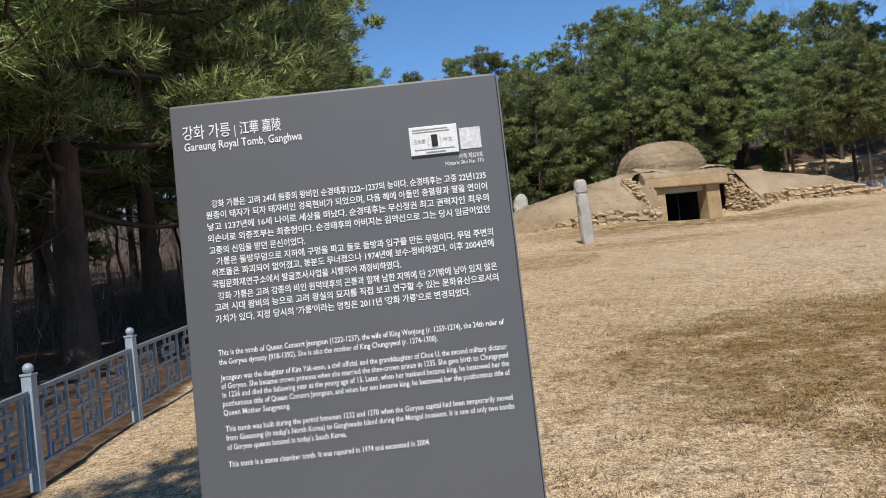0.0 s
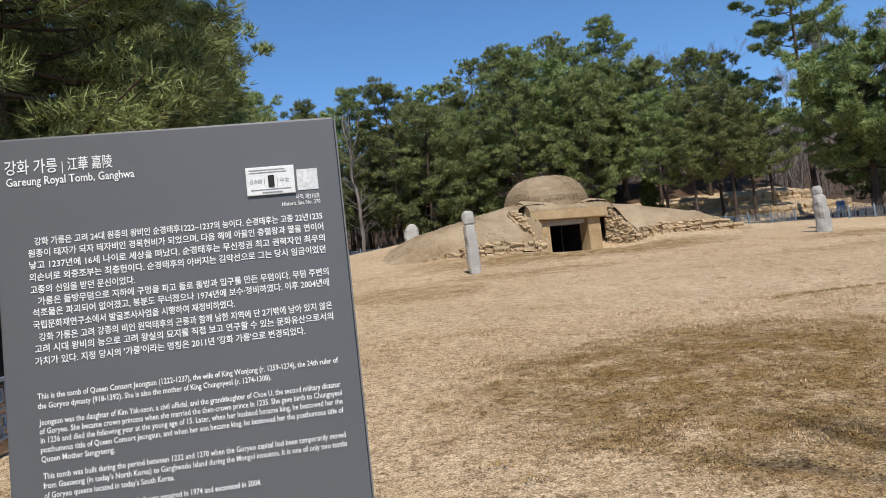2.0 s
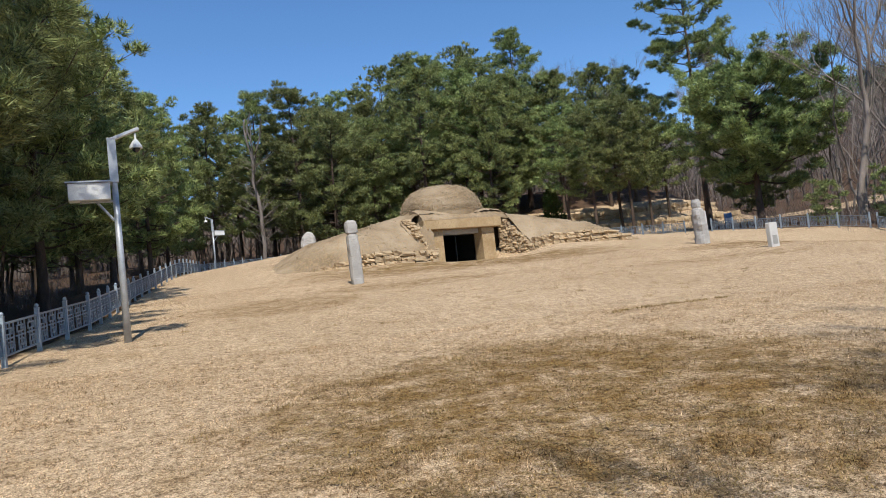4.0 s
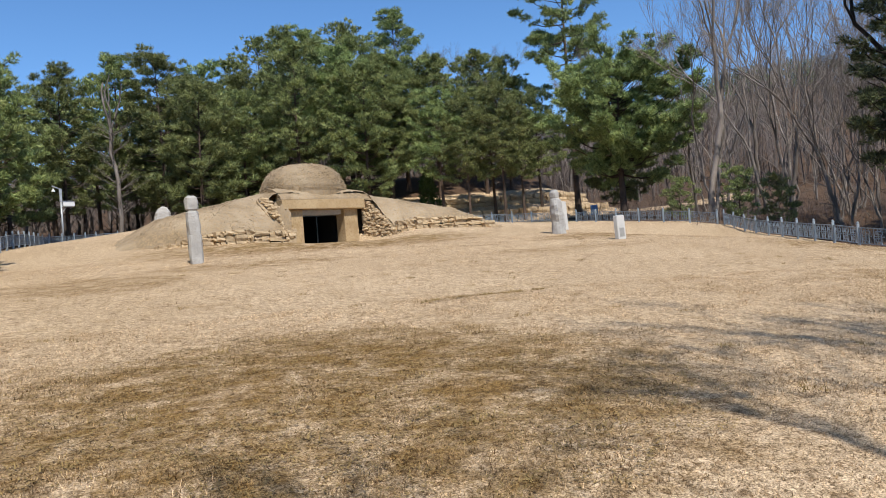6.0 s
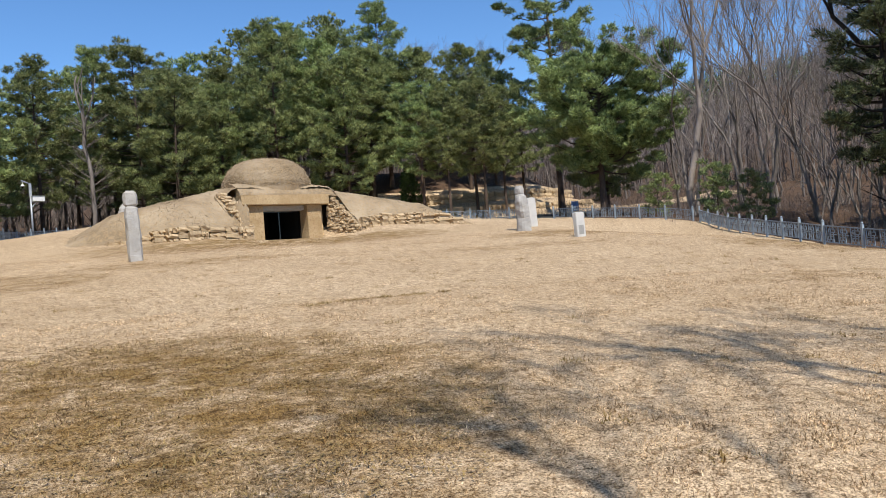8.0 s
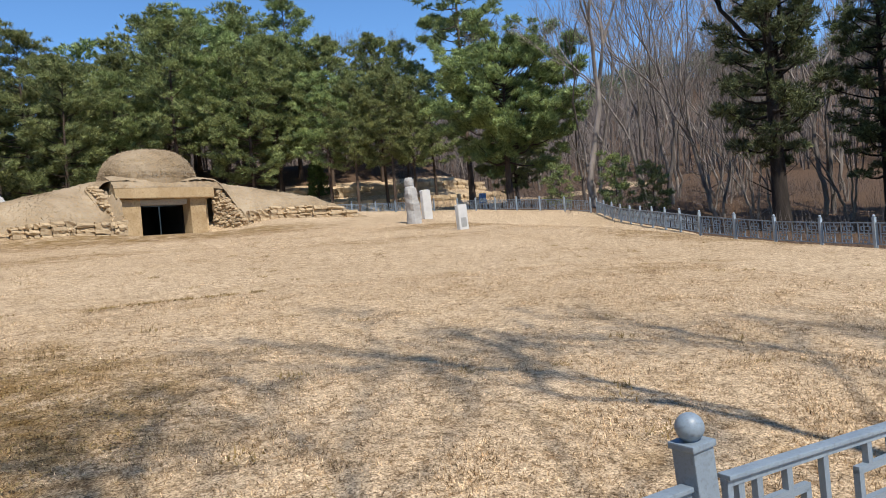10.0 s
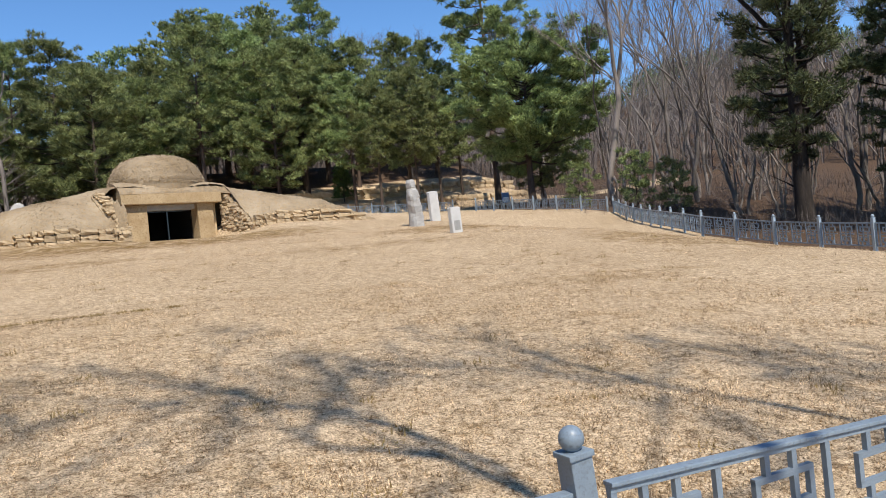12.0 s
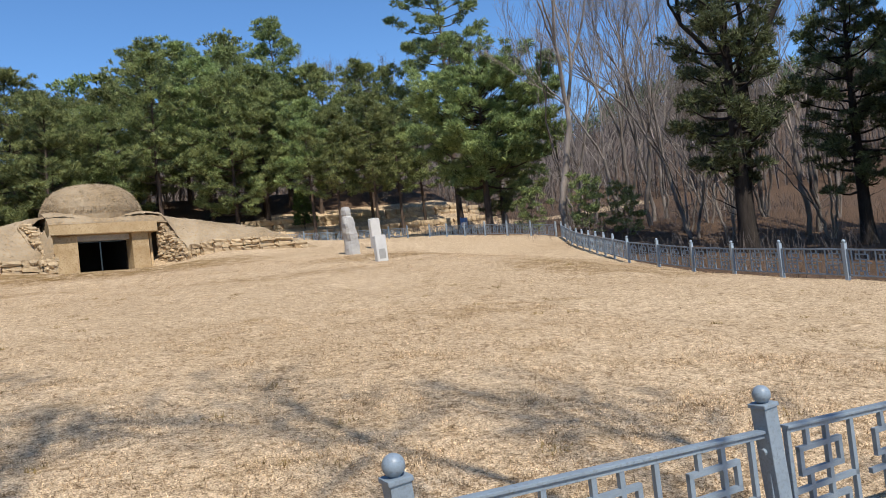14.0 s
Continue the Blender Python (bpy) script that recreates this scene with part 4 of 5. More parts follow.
def fence(points, label, mat, separate=False, posts=None, drop=0.0, lean=0.0, group="lattice fences", step=PANEL_W, spots=None):
    """Posts at even steps along a line of corners, with a lattice panel between each two."""
    root = new("lattice_fence")
    tagged(root, label, "fence", group)
    pm, cm = post_mesh(posts or mat)
    full = panel_mesh(mat, PANEL_W) if not separate else panel_mesh(mat, PANEL_W, ("rail", "stile"))
    corners, carry = ([] if spots else list(zip(points, points[1:]))), 0.0
    spots = spots or []
    for (xa, ya), (xb, yb) in corners:
        L = math.hypot(xb - xa, yb - ya)
        s = carry
        while s < L - 1e-6:
            spots.append((xa + (xb - xa) * s / L, ya + (yb - ya) * s / L))
            s += step
        carry = s - L
    for i, (x, y) in enumerate(spots):
        z = gz(x, y) - drop
        nx, ny = spots[i + 1] if i + 1 < len(spots) else (2 * x - spots[i - 1][0], 2 * y - spots[i - 1][1])
        yaw = math.degrees(math.atan2(ny - y, nx - x))
        p = new("post", pm)
        p.parent = root
        p.matrix_world = Matrix.Translation((x, y, z)) @ pose(0, 0, 0, 0, lean, yaw)
        c = new("ball_cap", cm)
        c.parent = p
        if i + 1 == len(spots):
            break
        span = math.hypot(nx - x, ny - y)
        dz = gz(nx, ny) - drop - z
        shear = Matrix.Identity(4)
        shear[2][0] = dz / span
        shear[0][0] = span / PANEL_W
        m = Matrix.Translation((x, y, z)) @ pose(0, 0, 0, 0, 0, yaw) @ shear
        me = full.copy()
        me.transform(Matrix.LocRotScale(None, Euler((0, 0, 0)), None) @ shear)
        q = new("panel", me)
        q.parent = root
        q.matrix_world = Matrix.Translation((x, y, z)) @ pose(0, 0, 0, 0, 0, yaw)
        if separate:
            for kind, xa, xb, za, zb in bar_list(PANEL_W):
                if kind != "bar":
                    continue
                o = new("bar", bar_me)
                o.parent = q
                o.matrix_local = Matrix.LocRotScale(((xa + xb) / 2, 0, (za + zb) / 2 + dz / span * (xa + xb) / 2), None, (xb - xa, 0.02, zb - za))
    return root


NEAR_FENCE_Y = 1.49
fence([], "grey-blue painted steel lattice fence with ball-topped posts along the path", STEEL, True, None, 0.014, -4.0, spots=[(6.50, NEAR_FENCE_Y), (7.86, NEAR_FENCE_Y)] + [(9.42 + 1.615 * k, NEAR_FENCE_Y) for k in range(10)])
fence([(23.5, 2.4), (23.9, 10.0), (25.3, 17.0), (32.2, 29.3)], "grey-blue steel lattice fence at the foot of the bare wood", STEEL, False, PALESTEEL, drop=0.05)
fence([(32.15, 29.7), (30.5, 35.2), (29.4, 40.5)], "grey-blue steel lattice fence with pale posts behind the marker stones", STEEL, False, PALESTEEL, drop=0.05)
fence([(29.2, 41.0), (27.5, 45.0), (22.0, 48.5), (14.0, 50.5)], "dark lattice fence in front of the grave terraces", STEEL, drop=0.05)
fence([(-3.1, -1.2), (-2.75, 7.0), (-1.75, 18.0), (-1.95, 28.0), (-1.25, 40.0), (-0.6, 51.0), (2.2, 57.5), (9.0, 60.0)], "grey-blue steel lattice fence with ball-topped posts below the pines", STEEL, False, PALESTEEL)


# ---- lamp and camera poles ----
def camera_pole(x, y, yaw, flip, label):
    root = new("camera_pole")
    root.matrix_world = Matrix.Translation((x, y, gz(x, y))) @ pose(0, 0, 0, 0, 0, yaw)
    bm = bmesh.new()
    rod(bm, (0, 0, -0.2), (0, 0, 3.05), 0.068, 0.052, 16)
    part("pole", bm, GALV, root, smooth=True)
    bm = bmesh.new()
    box(bm, -0.075, 0.075, -0.06, 0.06, 2.95, 3.78, bevel=0.006)
    part("mast_head", bm, GALV, root, "square steel mast head")
    bm = bmesh.new()
    s = flip
    for a, b in (((-0.06 * s, 3.70), (0.5 * s, 3.93)),):
        m = Matrix.Translation((a[0], 0, a[1])) @ pose(0, 0, 0, 0, -math.degrees(math.atan2(b[1] - a[1], abs(b[0] - a[0]))) * s, 0)
        L = math.hypot(b[0] - a[0], b[1] - a[1])
        box(bm, 0 if s > 0 else -L, L if s > 0 else 0, -0.06, 0.06, 0.0, 0.055, m, 0.004)
    part("arm", bm, GALV, root)
    dome = new("dome_camera")
    dome.parent = root
    bm = bmesh.new()
    rod(bm, (0.42 * s, 0, 3.72), (0.42 * s, 0, 3.86), 0.022, sides=10)
    rod(bm, (0.42 * s, 0, 3.63), (0.42 * s, 0, 3.74), 0.11, 0.04, 16)
    rod(bm, (0.42 * s, 0, 3.58), (0.42 * s, 0, 3.63), 0.115, 0.11, 16)
    part("housing", bm, WHITE, dome, smooth=False)
    bm = bmesh.new()
    bmesh.ops.create_uvsphere(bm, u_segments=14, v_segments=8, radius=0.075, matrix=Matrix.Translation((0.42 * s, 0, 3.58)))
    part("lens_dome", bm, LENS, dome, smooth=True)
    cab = new("cabinet")
    cab.parent = root
    bm = bmesh.new()
    box(bm, -0.78 * s if s > 0 else 0.08, -0.08 if s > 0 else 0.78, -0.17, 0.17, 2.62, 2.93, bevel=0.012)
    part("cabinet_body", bm, WHITE, cab)
    bm = bmesh.new()
    box(bm, -0.82 if s > 0 else 0.04, -0.04 if s > 0 else 0.82, -0.2, 0.2, 2.935, 2.965, bevel=0.006)
    part("cabinet_roof", bm, GALV, cab)
    bm = bmesh.new()
    rod(bm, (-0.06 * s, 0, 2.25), (-0.34 * s, 0, 2.62), 0.025, sides=8)
    rod(bm, (-0.05 * s, 0, 2.6), (-0.6 * s, 0, 2.6), 0.022, sides=8)
    part("bracket", bm, GALV, root)
    return tagged(root, label, "camera pole", "camera poles")


camera_pole(-0.55, 14.6, 8, 1, "galvanised pole carrying a white dome camera and equipment box")
camera_pole(0.26, 54.1, 20, -1, "galvanised pole with a small camera beside the far fence")


# ---- trees ----
FAR_T = (5, 0.38, 0.048)      # needles in a tuft, their length and width
pines = [make_pine(21, 15.0, 0.14, 3.8, 92, 48, *FAR_T, 0.21),
         make_pine(22, 16.2, 0.16, 3.6, 92, 48, *FAR_T, 0.20, 0.8),
         make_pine(23, 14.0, 0.12, 4.0, 88, 48, *FAR_T, 0.20, 1.2),
         make_pine(24, 12.0, 0.12, 3.7, 78, 48, *FAR_T, 0.18, 1.1)]
hid = make_pine(26, 15.5, 0.24, 4.0, 46, 30, 3, 0.46, 0.13, 0.20, pad=0.8)
tagged(hid, "plain pine filling the wood, some unseen copies added for shade", "pine tree", "pines round the tomb")
for p in pines:
    tagged(p, "tall dark-green pine with a bare lower trunk in the woods", "pine tree", "pines round the tomb")
bare_leg = make_pine(25, 15.0, 0.34, 3.4, 64, 44, *FAR_T, 0.20, 1.0, 0.02, 1.0)
tagged(bare_leg, "tall pine with dead twigs on its bare lower trunk", "pine tree", "pines round the tomb")
broad = make_pine(31, 10.6, 0.28, 5.0, 110, 66, *FAR_T, 0.26, 1.5, 0.04)
tagged(broad, "broad spreading pine with a rounded green crown", "pine tree", "pines round the tomb")
tall = make_pine(32, 24.0, 0.52, 4.2, 46, 60, *FAR_T, 0.26, 1.3, 0.03)
tagged(tall, "very tall pine with an open crown and bare trunk", "pine tree", "pines round the tomb")
near = [make_pine(41, 14.5, 0.16, 4.4, 84, 62, 7, 0.26, 0.021, 0.24, 1.1, pad=0.55),
        make_pine(42, 13.5, 0.18, 4.2, 80, 62, 7, 0.26, 0.021, 0.20, 1.2, pad=0.55)]
for p in near:
    tagged(p, "large pine with long needle tufts beside the fence", "pine tree", "pines beside the fence")
dark = make_pine(43, 17.0, 0.20, 2.7, 84, 60, 4, 0.30, 0.05, 0.40, 1.6, bark=SHADEBARK, needle=DARKNEEDLE)
tagged(dark, "big pine beyond the fence, thick trunk and needles darkened as shade", "pine tree", "pines beside the fence")
young = make_pine(44, 3.4, 0.04, 1.35, 30, 26, 5, 0.24, 0.045, 0.05, 1.3, 0.02, 0, 0.4)
tagged(young, "young bushy pine beside the fence", "pine tree", "young pines")
snag = make_bare(51, 12.0, 0.17, 1, 0.72, 0.5, 2, GREYBARK, "dead_tree", 4, 46)
tagged(snag, "dead pine with bare grey side branches", "dead tree")

put = {}


def place(ob, x, y, yaw=0.0, k=1.0, sink=0.1):
    """The first call moves the thing itself, later ones copy it."""
    m = Matrix.Translation((x, y, gz(x, y) - sink)) @ pose(0, 0, 0, 0, 0, yaw) @ Matrix.Scale(k, 4)
    if ob.name not in put:
        put[ob.name] = True
        ob.matrix_world = m
        return ob
    c = copy_thing(ob, m)
    c.matrix_world = m
    return c


rng = random.Random(77)
# beside the left fence, close to the start
place(near[0], -5.3, 11.2, 20)
place(near[1], -5.7, 15.4, 100)
place(near[0], -7.6, 8.2, 200, 0.95)
place(near[1], -9.5, 12.5, 10, 1.05)
place(near[0], -5.2, 20.5, 300, 0.92)
# unseen pines left of and behind the start, added to shade the wood's edge
place(hid, -8.6, 2.6, 40, 0.9)
place(hid, -6.9, -4.8, 120, 0.85)
place(hid, -3.3, -3.4, 10, 0.72)
place(hid, -4.6, -1.6, 210, 0.6)
place(hid, -3.9, -2.2, 300, 0.54)
place(hid, -3.3, -0.7, 60, 0.42)
# left wood
spots = [(-4.6, 25.5), (-5.2, 31), (-4.9, 36.5), (-4.2, 42), (-3.4, 47.5), (-4.0, 53), (-8.5, 18), (-9, 24), (-9, 29), (-8.8, 35), (-8, 41), (-7.5, 47), (-13, 17), (-14, 23), (-14, 28), (-13, 34), (-12, 44), (-18, 31)]
for i, (x, y) in enumerate(spots):
    place(bare_leg if i < 12 and i % 2 else hid if i > 11 else pines[i % 4], x + rng.uniform(-0.6, 0.6), y + rng.uniform(-1, 1), rng.uniform(0, 360), rng.uniform(0.72, 0.84))
# behind the mound
spots = [(-7, 61), (-3.2, 59), (0.2, 63.5), (4.0, 66.5), (7.4, 63.5), (10.6, 66.5), (14.6, 67.5), (17.6, 63.5), (20.6, 67), (23.8, 63.5), (-8, 70), (2.4, 74), (12.5, 74), (18, 75), (25.5, 70.5), (9.6, 58.5), (13.2, 60.5), (20.8, 58.5), (17, 57.5)]
for i, (x, y) in enumerate(spots):
    place(hid if y > 69 else bare_leg if y < 59 and x > 15 else pines[3] if y < 61 and i > 5 else pines[(i * 2 + i // 3) % 3], x, y, rng.uniform(0, 360), rng.uniform(0.9, 1.0) * (0.85 if x < 2 else 1.0))
for k, (x, y) in enumerate(((-14, 66), (-10.5, 72), (-5.5, 77), (-1, 70), (5.5, 72.5), (8.5, 79), (15.5, 74), (21.5, 73), (24.5, 79), (12, 82), (1, 82), (-14, 80), (-18, 56), (-22, 40))):
    place(hid, x, y, k * 71, 0.8)
for x, y, k in ((38.6, 62.0, 0.84),):
    place(bare_leg, x, y, x * 30, k)
place(pines[1], 28.6, 63.6, 40, 1.02)
place(bare_leg, 25.6, 61.0, 200, 0.8)
place(snag, 3.9, 58.2, 30, 0.86)
# right of the mound
place(bare_leg, 34.4, 53.0, 220, 0.7)
place(broad, 35.4, 41.4, 60, 1.0)
place(bare_leg, 31.4, 50.8, 10, 0.72)
place(pines[3], 40.0, 47.0, 130, 0.8)
place(pines[2], 22.3, 56.6, 40, 0.86)
place(pines[0], 25.4, 59.4, 160, 0.84)
for x, y, yaw, k in ((28.8, 51.8, 10, 0.66), (32.6, 54.6, 90, 0.74), (37.4, 55.0, 200, 0.74), (30.2, 60.2, 290, 0.84), (35.4, 61.0, 140, 0.86)):
    place(bare_leg, x, y, yaw, k)
for x, y, yaw in ((29.5, 66, 20), (33.5, 67, 130), (38, 69, 250)):
    place(hid, x, y, yaw, 0.75)
place(tall, 39.2, 52.2, 0)
place(bare_leg, 27.4, 53.6, 70, 0.72)
# pines beyond the right fence, their deep shade put into bark and needle colour
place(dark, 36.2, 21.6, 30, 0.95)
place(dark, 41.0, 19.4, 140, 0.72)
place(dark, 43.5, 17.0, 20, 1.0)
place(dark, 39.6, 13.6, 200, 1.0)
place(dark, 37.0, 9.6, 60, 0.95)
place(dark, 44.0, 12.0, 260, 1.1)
limbed = make_bare(66, 18.0, 0.26, 1, 0.42, 0.95, 5, SHADEBARK, "bare_tree", 4, 5)
tagged(limbed, "large leafless tree with heavy crooked limbs", "bare tree", "bare trees of the wood")
for k, (x, y) in enumerate(((44, 9), (47, 13.5), (50, 18), (55, 12), (42, 6.5))):
    place(hid, x, y, k * 67, 0.85)
place(limbed, 37.6, 22.6, 70, 1.0)
for x, y, k in ((35.6, 31.4, 0.85), (36.6, 29.6, 0.75), (34.2, 34.6, 0.7)):
    place(young, x, y, x * 40, k)

# ---- leafless trees ----
bares = [make_bare(61, 15.5, 0.15, 1, 0.38, 0.40, 5, twigs=3), make_bare(62, 14.5, 0.12, 2, 0.30, 0.38, 5, twigs=3, side_limbs=3), make_bare(63, 12.0, 0.095, 3, 0.20, 0.46, 5, twigs=2, side_limbs=2), make_bare(64, 9.0, 0.075, 2, 0.28, 0.5, 4, twigs=3, side_limbs=3)]
for b in bares:
    tagged(b, "leafless grey-brown tree with fine twigs in the wood", "bare tree", "bare trees of the wood")
place(bares[0], 35.4, 33.1, 30, 1.15)
spots = [(39, 36.5), (41, 27), (45, 33), (46, 24.5), (42, 41), (50, 35), (52, 28), (48, 19), (42, 49), (47, 46), (55, 40), (59, 32), (52, 50), (36, 62), (33, 74), (40, 67), (47, 65), (37, 80), (30, 82), (53, 60), (60, 46), (24, 88), (45, 78), (41, 31.5), (38.4, 32.6), (40, 29.4), (43, 27.5), (42.6, 34.6), (46.4, 36), (44, 30.2), (39.4, 25.4), (50, 31), (47, 26.4), (43.8, 22.6), (40.6, 36), (44.5, 38), (39, 27), (48, 30), (26, 80), (35, 90), (42, 88), (20, 95), (49, 72), (57, 68), (62, 56)]
for i, (x, y) in enumerate(spots):
    place(bares[(i * 5 + 1) % 4], x + rng.uniform(-1, 1), y + rng.uniform(-1, 1), rng.uniform(0, 360), rng.uniform(0.75, 1.02))
for i, (x, y) in enumerate(((-20, 12), (-23, 17), (-21, 23), (-25, 28), (-19, 9), (-27, 14), (-26, 21), (-18, 20), (-24, 8))):
    place(bares[2 + i % 2], x, y, i * 77, 1.0)
# thin stems among the pines on the left
stem = make_bare(65, 9.5, 0.075, 1, 0.45, 0.35, 4, BARK, twigs=3, side_limbs=8)
tagged(stem, "thin dark leafless stem among the pines", "bare tree", "stems under the pines")
for i in range(64):
    x, y = rng.uniform(-24, -5.5), rng.uniform(5, 46)
    place(stem, x, y, rng.uniform(0, 360), rng.uniform(0.7, 1.1))
# trees behind the path whose shadows lie on the lawn
shade = make_bare(72, 13.0, 0.075, 1, 0.52, 0.6, 5, GREYBARK, "bare_tree", 4)
tagged(shade, "leafless tree standing behind the path", "bare tree", "bare trees of the wood")
for x, y, yaw, k in ((5.5, -3.7, 20, 1.0), (9.3, -3.4, 140, 1.0), (12.6, -3.9, 310, 1.0), (-4.2, -6.6, 180, 0.9)):
    place(shade, x, y, yaw, k)


# ---- shrubs ----
def make_shrub(seed, height, radius, name, label, conical=False):
    rg = np.random.default_rng(seed)
    root = new(name)
    bm = bmesh.new()
    rod(bm, (0, 0, -0.1), (0.02, 0.03, height * 0.5), 0.05, 0.02, 7)
    for k in range(5):
        a = k * 1.3
        rod(bm, (0, 0, height * 0.12), (math.cos(a) * radius * 0.6, math.sin(a) * radius * 0.6, height * 0.6), 0.02, 0.008, 5)
    part("stem", bm, BARK, root)
    n = 900
    z = rg.uniform(0.08, 1, n)
    r = radius * np.sqrt(rg.uniform(0.15, 1, n)) * (np.clip(1.1 - z, 0, 1) ** 0.5 if conical else np.sqrt(np.clip(1 - (2 * z - 1) ** 2, 0.05, 1)))
    a = rg.uniform(0, 6.283, n)
    lump = 1 + 0.25 * np.sin(a * 3 + z * 7 + seed)
    C = np.stack([np.cos(a) * r * lump, np.sin(a) * r * lump, 0.25 + z * (height - 0.25)], -1)
    D = np.stack([np.cos(a), np.sin(a), 0.6 + 0 * a], -1)
    V, F = tuft_mesh(rg, C, D / np.linalg.norm(D, axis=1, keepdims=True), 8, 0.2, 0.06)
    mesh_object("foliage", V, F, SHRUB, root)
    return tagged(root, label, "shrub")


place(make_shrub(1, 3.6, 0.95, "clipped_tree", "small clipped conifer before the grave terraces", True), 27.6, 57.0)
# ---- retaining walls of the terraces behind ----
terr = new("terrace_wall")
tagged(terr, "low stone retaining walls of grassy grave terraces", "stone wall", "walls of the terraces")
rng = random.Random(5)
for yy, zz in ((54.95, 0), (58.95, 1)):
    x = 17.0
    while x < 44:
        w = rng.uniform(0.7, 1.5)
        g = gz(x + w / 2, yy - 0.3)
        for c in range(2):
            ob = new("stone", rng.choice(BLOCKS))
            ob.parent = terr
            ob.matrix_world = Matrix.LocRotScale((x + w / 2 + rng.uniform(-0.1, 0.1), yy, g + 0.22 + c * 0.46), Euler((0, 0, rng.uniform(-0.05, 0.05))), (w * 1.02, 0.5, 0.48))
        x += w


# ---- far woods on the slopes ----
def far_woods():
    rg = np.random.default_rng(9)
    n = 6600
    az = rg.uniform(-60, 75, n)
    d = rg.uniform(75, 215, n)
    x, y = 10 + d * np.sin(np.radians(az)), d * np.cos(np.radians(az))
    z = ground_z(x, y)
    h = rg.uniform(4.5, 7.5, n)
    V = []
    for k in range(26):
        f = rg.uniform(0.0, 0.85, n) if k > 1 else np.zeros(n)
        L = h * (rg.uniform(0.15, 0.42, n) if k > 1 else 1.0)
        p = np.stack([x, y, z - 0.2 + f * h], -1)
        a = rg.uniform(0, 6.283, n)
        s = 0.75 if k > 1 else 0.08
        dv = np.stack([np.cos(a) * s, np.sin(a) * s, np.full(n, 0.85)], -1)
        w = (0.022 if k > 1 else 0.06) * (1 + d / 150)
        side = np.stack([np.full(n, 1.0), np.zeros(n), np.zeros(n)], -1) * w[:, None] if k != 1 else np.stack([np.zeros(n), np.full(n, 1.0), np.zeros(n)], -1) * w[:, None]
        V.append(np.stack([p - side, p + side, p + dv * L[:, None]], 1).reshape(-1, 3))
    V = np.concatenate(V)
    m = 300
    az, d = rg.uniform(-15, 72, m), rg.uniform(140, 214, m)
    px, py = 10 + d * np.sin(np.radians(az)), d * np.cos(np.radians(az))
    pz = ground_z(px, py)
    k = rg.integers(0, m, 26000)
    v = rg.normal(0, 1, (26000, 3))
    v /= np.linalg.norm(v, axis=1, keepdims=True)
    v[:, 2] = np.abs(v[:, 2])
    C = np.stack([px[k], py[k], pz[k] + 3.0], -1) + v * np.array([2.2, 2.2, 4.2]) * rg.uniform(0.5, 1.0, (26000, 1))
    pv, pf = tuft_mesh(rg, C, v, 1, 0.9, 0.3, v + np.array([0, 0, 0.4]))
    tagged(mesh_object("far_pines", pv, pf, DARKNEEDLE), "dark evergreens scattered over the far slopes", "woods", kind="stuff")
    ob = mesh_object("far_woods", V, np.arange(len(V)).reshape(-1, 3), TWIGS)
    return tagged(ob, "leafless grey-brown woods covering the far slopes", "woods", kind="stuff")


far_woods()


def brush():
    """Thin undergrowth stems on the wood floor left and right."""
    rg = np.random.default_rng(19)
    n = 6000
    left = rg.random(n) < 0.45
    x = np.where(left, rg.uniform(-34, -5.5, n), rg.uniform(27.5, 62, n))
    y = np.where(left, rg.uniform(2, 60, n), rg.uniform(4, 75, n))
    keep = left | (x > 27.0 + 0.16 * np.clip(y - 10, 0, 60))
    x, y = x[keep], y[keep]
    n = len(x)
    z = ground_z(x, y)
    V = []
    for k in range(7):
        a = rg.uniform(0, 6.283, n)
        s = rg.uniform(0.1, 1.1, n)
        L = rg.uniform(0.3, 1.15, n)
        p = np.stack([x + rg.normal(0, 0.2, n), y + rg.normal(0, 0.2, n), z - 0.05 + rg.uniform(0, 0.8, n) * (k > 2)], -1)
        dv = np.stack([np.cos(a) * s, np.sin(a) * s, np.full(n, 0.9)], -1) * L[:, None]
        side = np.stack([-np.sin(a), np.cos(a), np.zeros(n)], -1) * 0.007
        V.append(np.stack([p - side, p + side, p + dv], 1).reshape(-1, 3))
    V = np.concatenate(V)
    ob = mesh_object("undergrowth", V, np.arange(len(V)).reshape(-1, 3), TWIGS)
    return tagged(ob, "thin leafless undergrowth on the wood floor", "undergrowth", kind="stuff")


brush()


# ---- lawn blades ----
def lawn_blades(n, x0, x1, y0, y1, h, w, seed, thin=1.7):
    rg = np.random.default_rng(seed)
    x = rg.uniform(x0, x1, n)
    y = y0 + (y1 - y0) * rg.uniform(0, 1, n) ** thin
    z = ground_z(x, y) + 0.02 * np.sin(x * 1.9 + np.sin(y * 1.3)) * np.sin(y * 2.3 + np.sin(x * 0.9)) - 0.012
    a = rg.uniform(0, 6.283, n)
    L = h * rg.uniform(0.5, 1.4, n)
    t = rg.uniform(0.2, 1.5, n)
    dv = np.stack([np.cos(a) * t, np.sin(a) * t, np.full(n, 1.0)], -1)
    dv *= (L / np.linalg.norm(dv, axis=1))[:, None]
    b = rg.uniform(0, 6.283, n)
    side = np.stack([np.cos(b), np.sin(b), np.zeros(n)], -1) * (w * rg.uniform(0.6, 1.4, n))[:, None]
    p = np.stack([x, y, z], -1)
    V = np.stack([p - side, p + side, p + dv], 1).reshape(-1, 3)
    ob = mesh_object("lawn_grass", V, np.arange(len(V)).reshape(-1, 3), BLADE)
    return tagged(ob, "short dry straw-coloured lawn grass", "grass", kind="stuff")


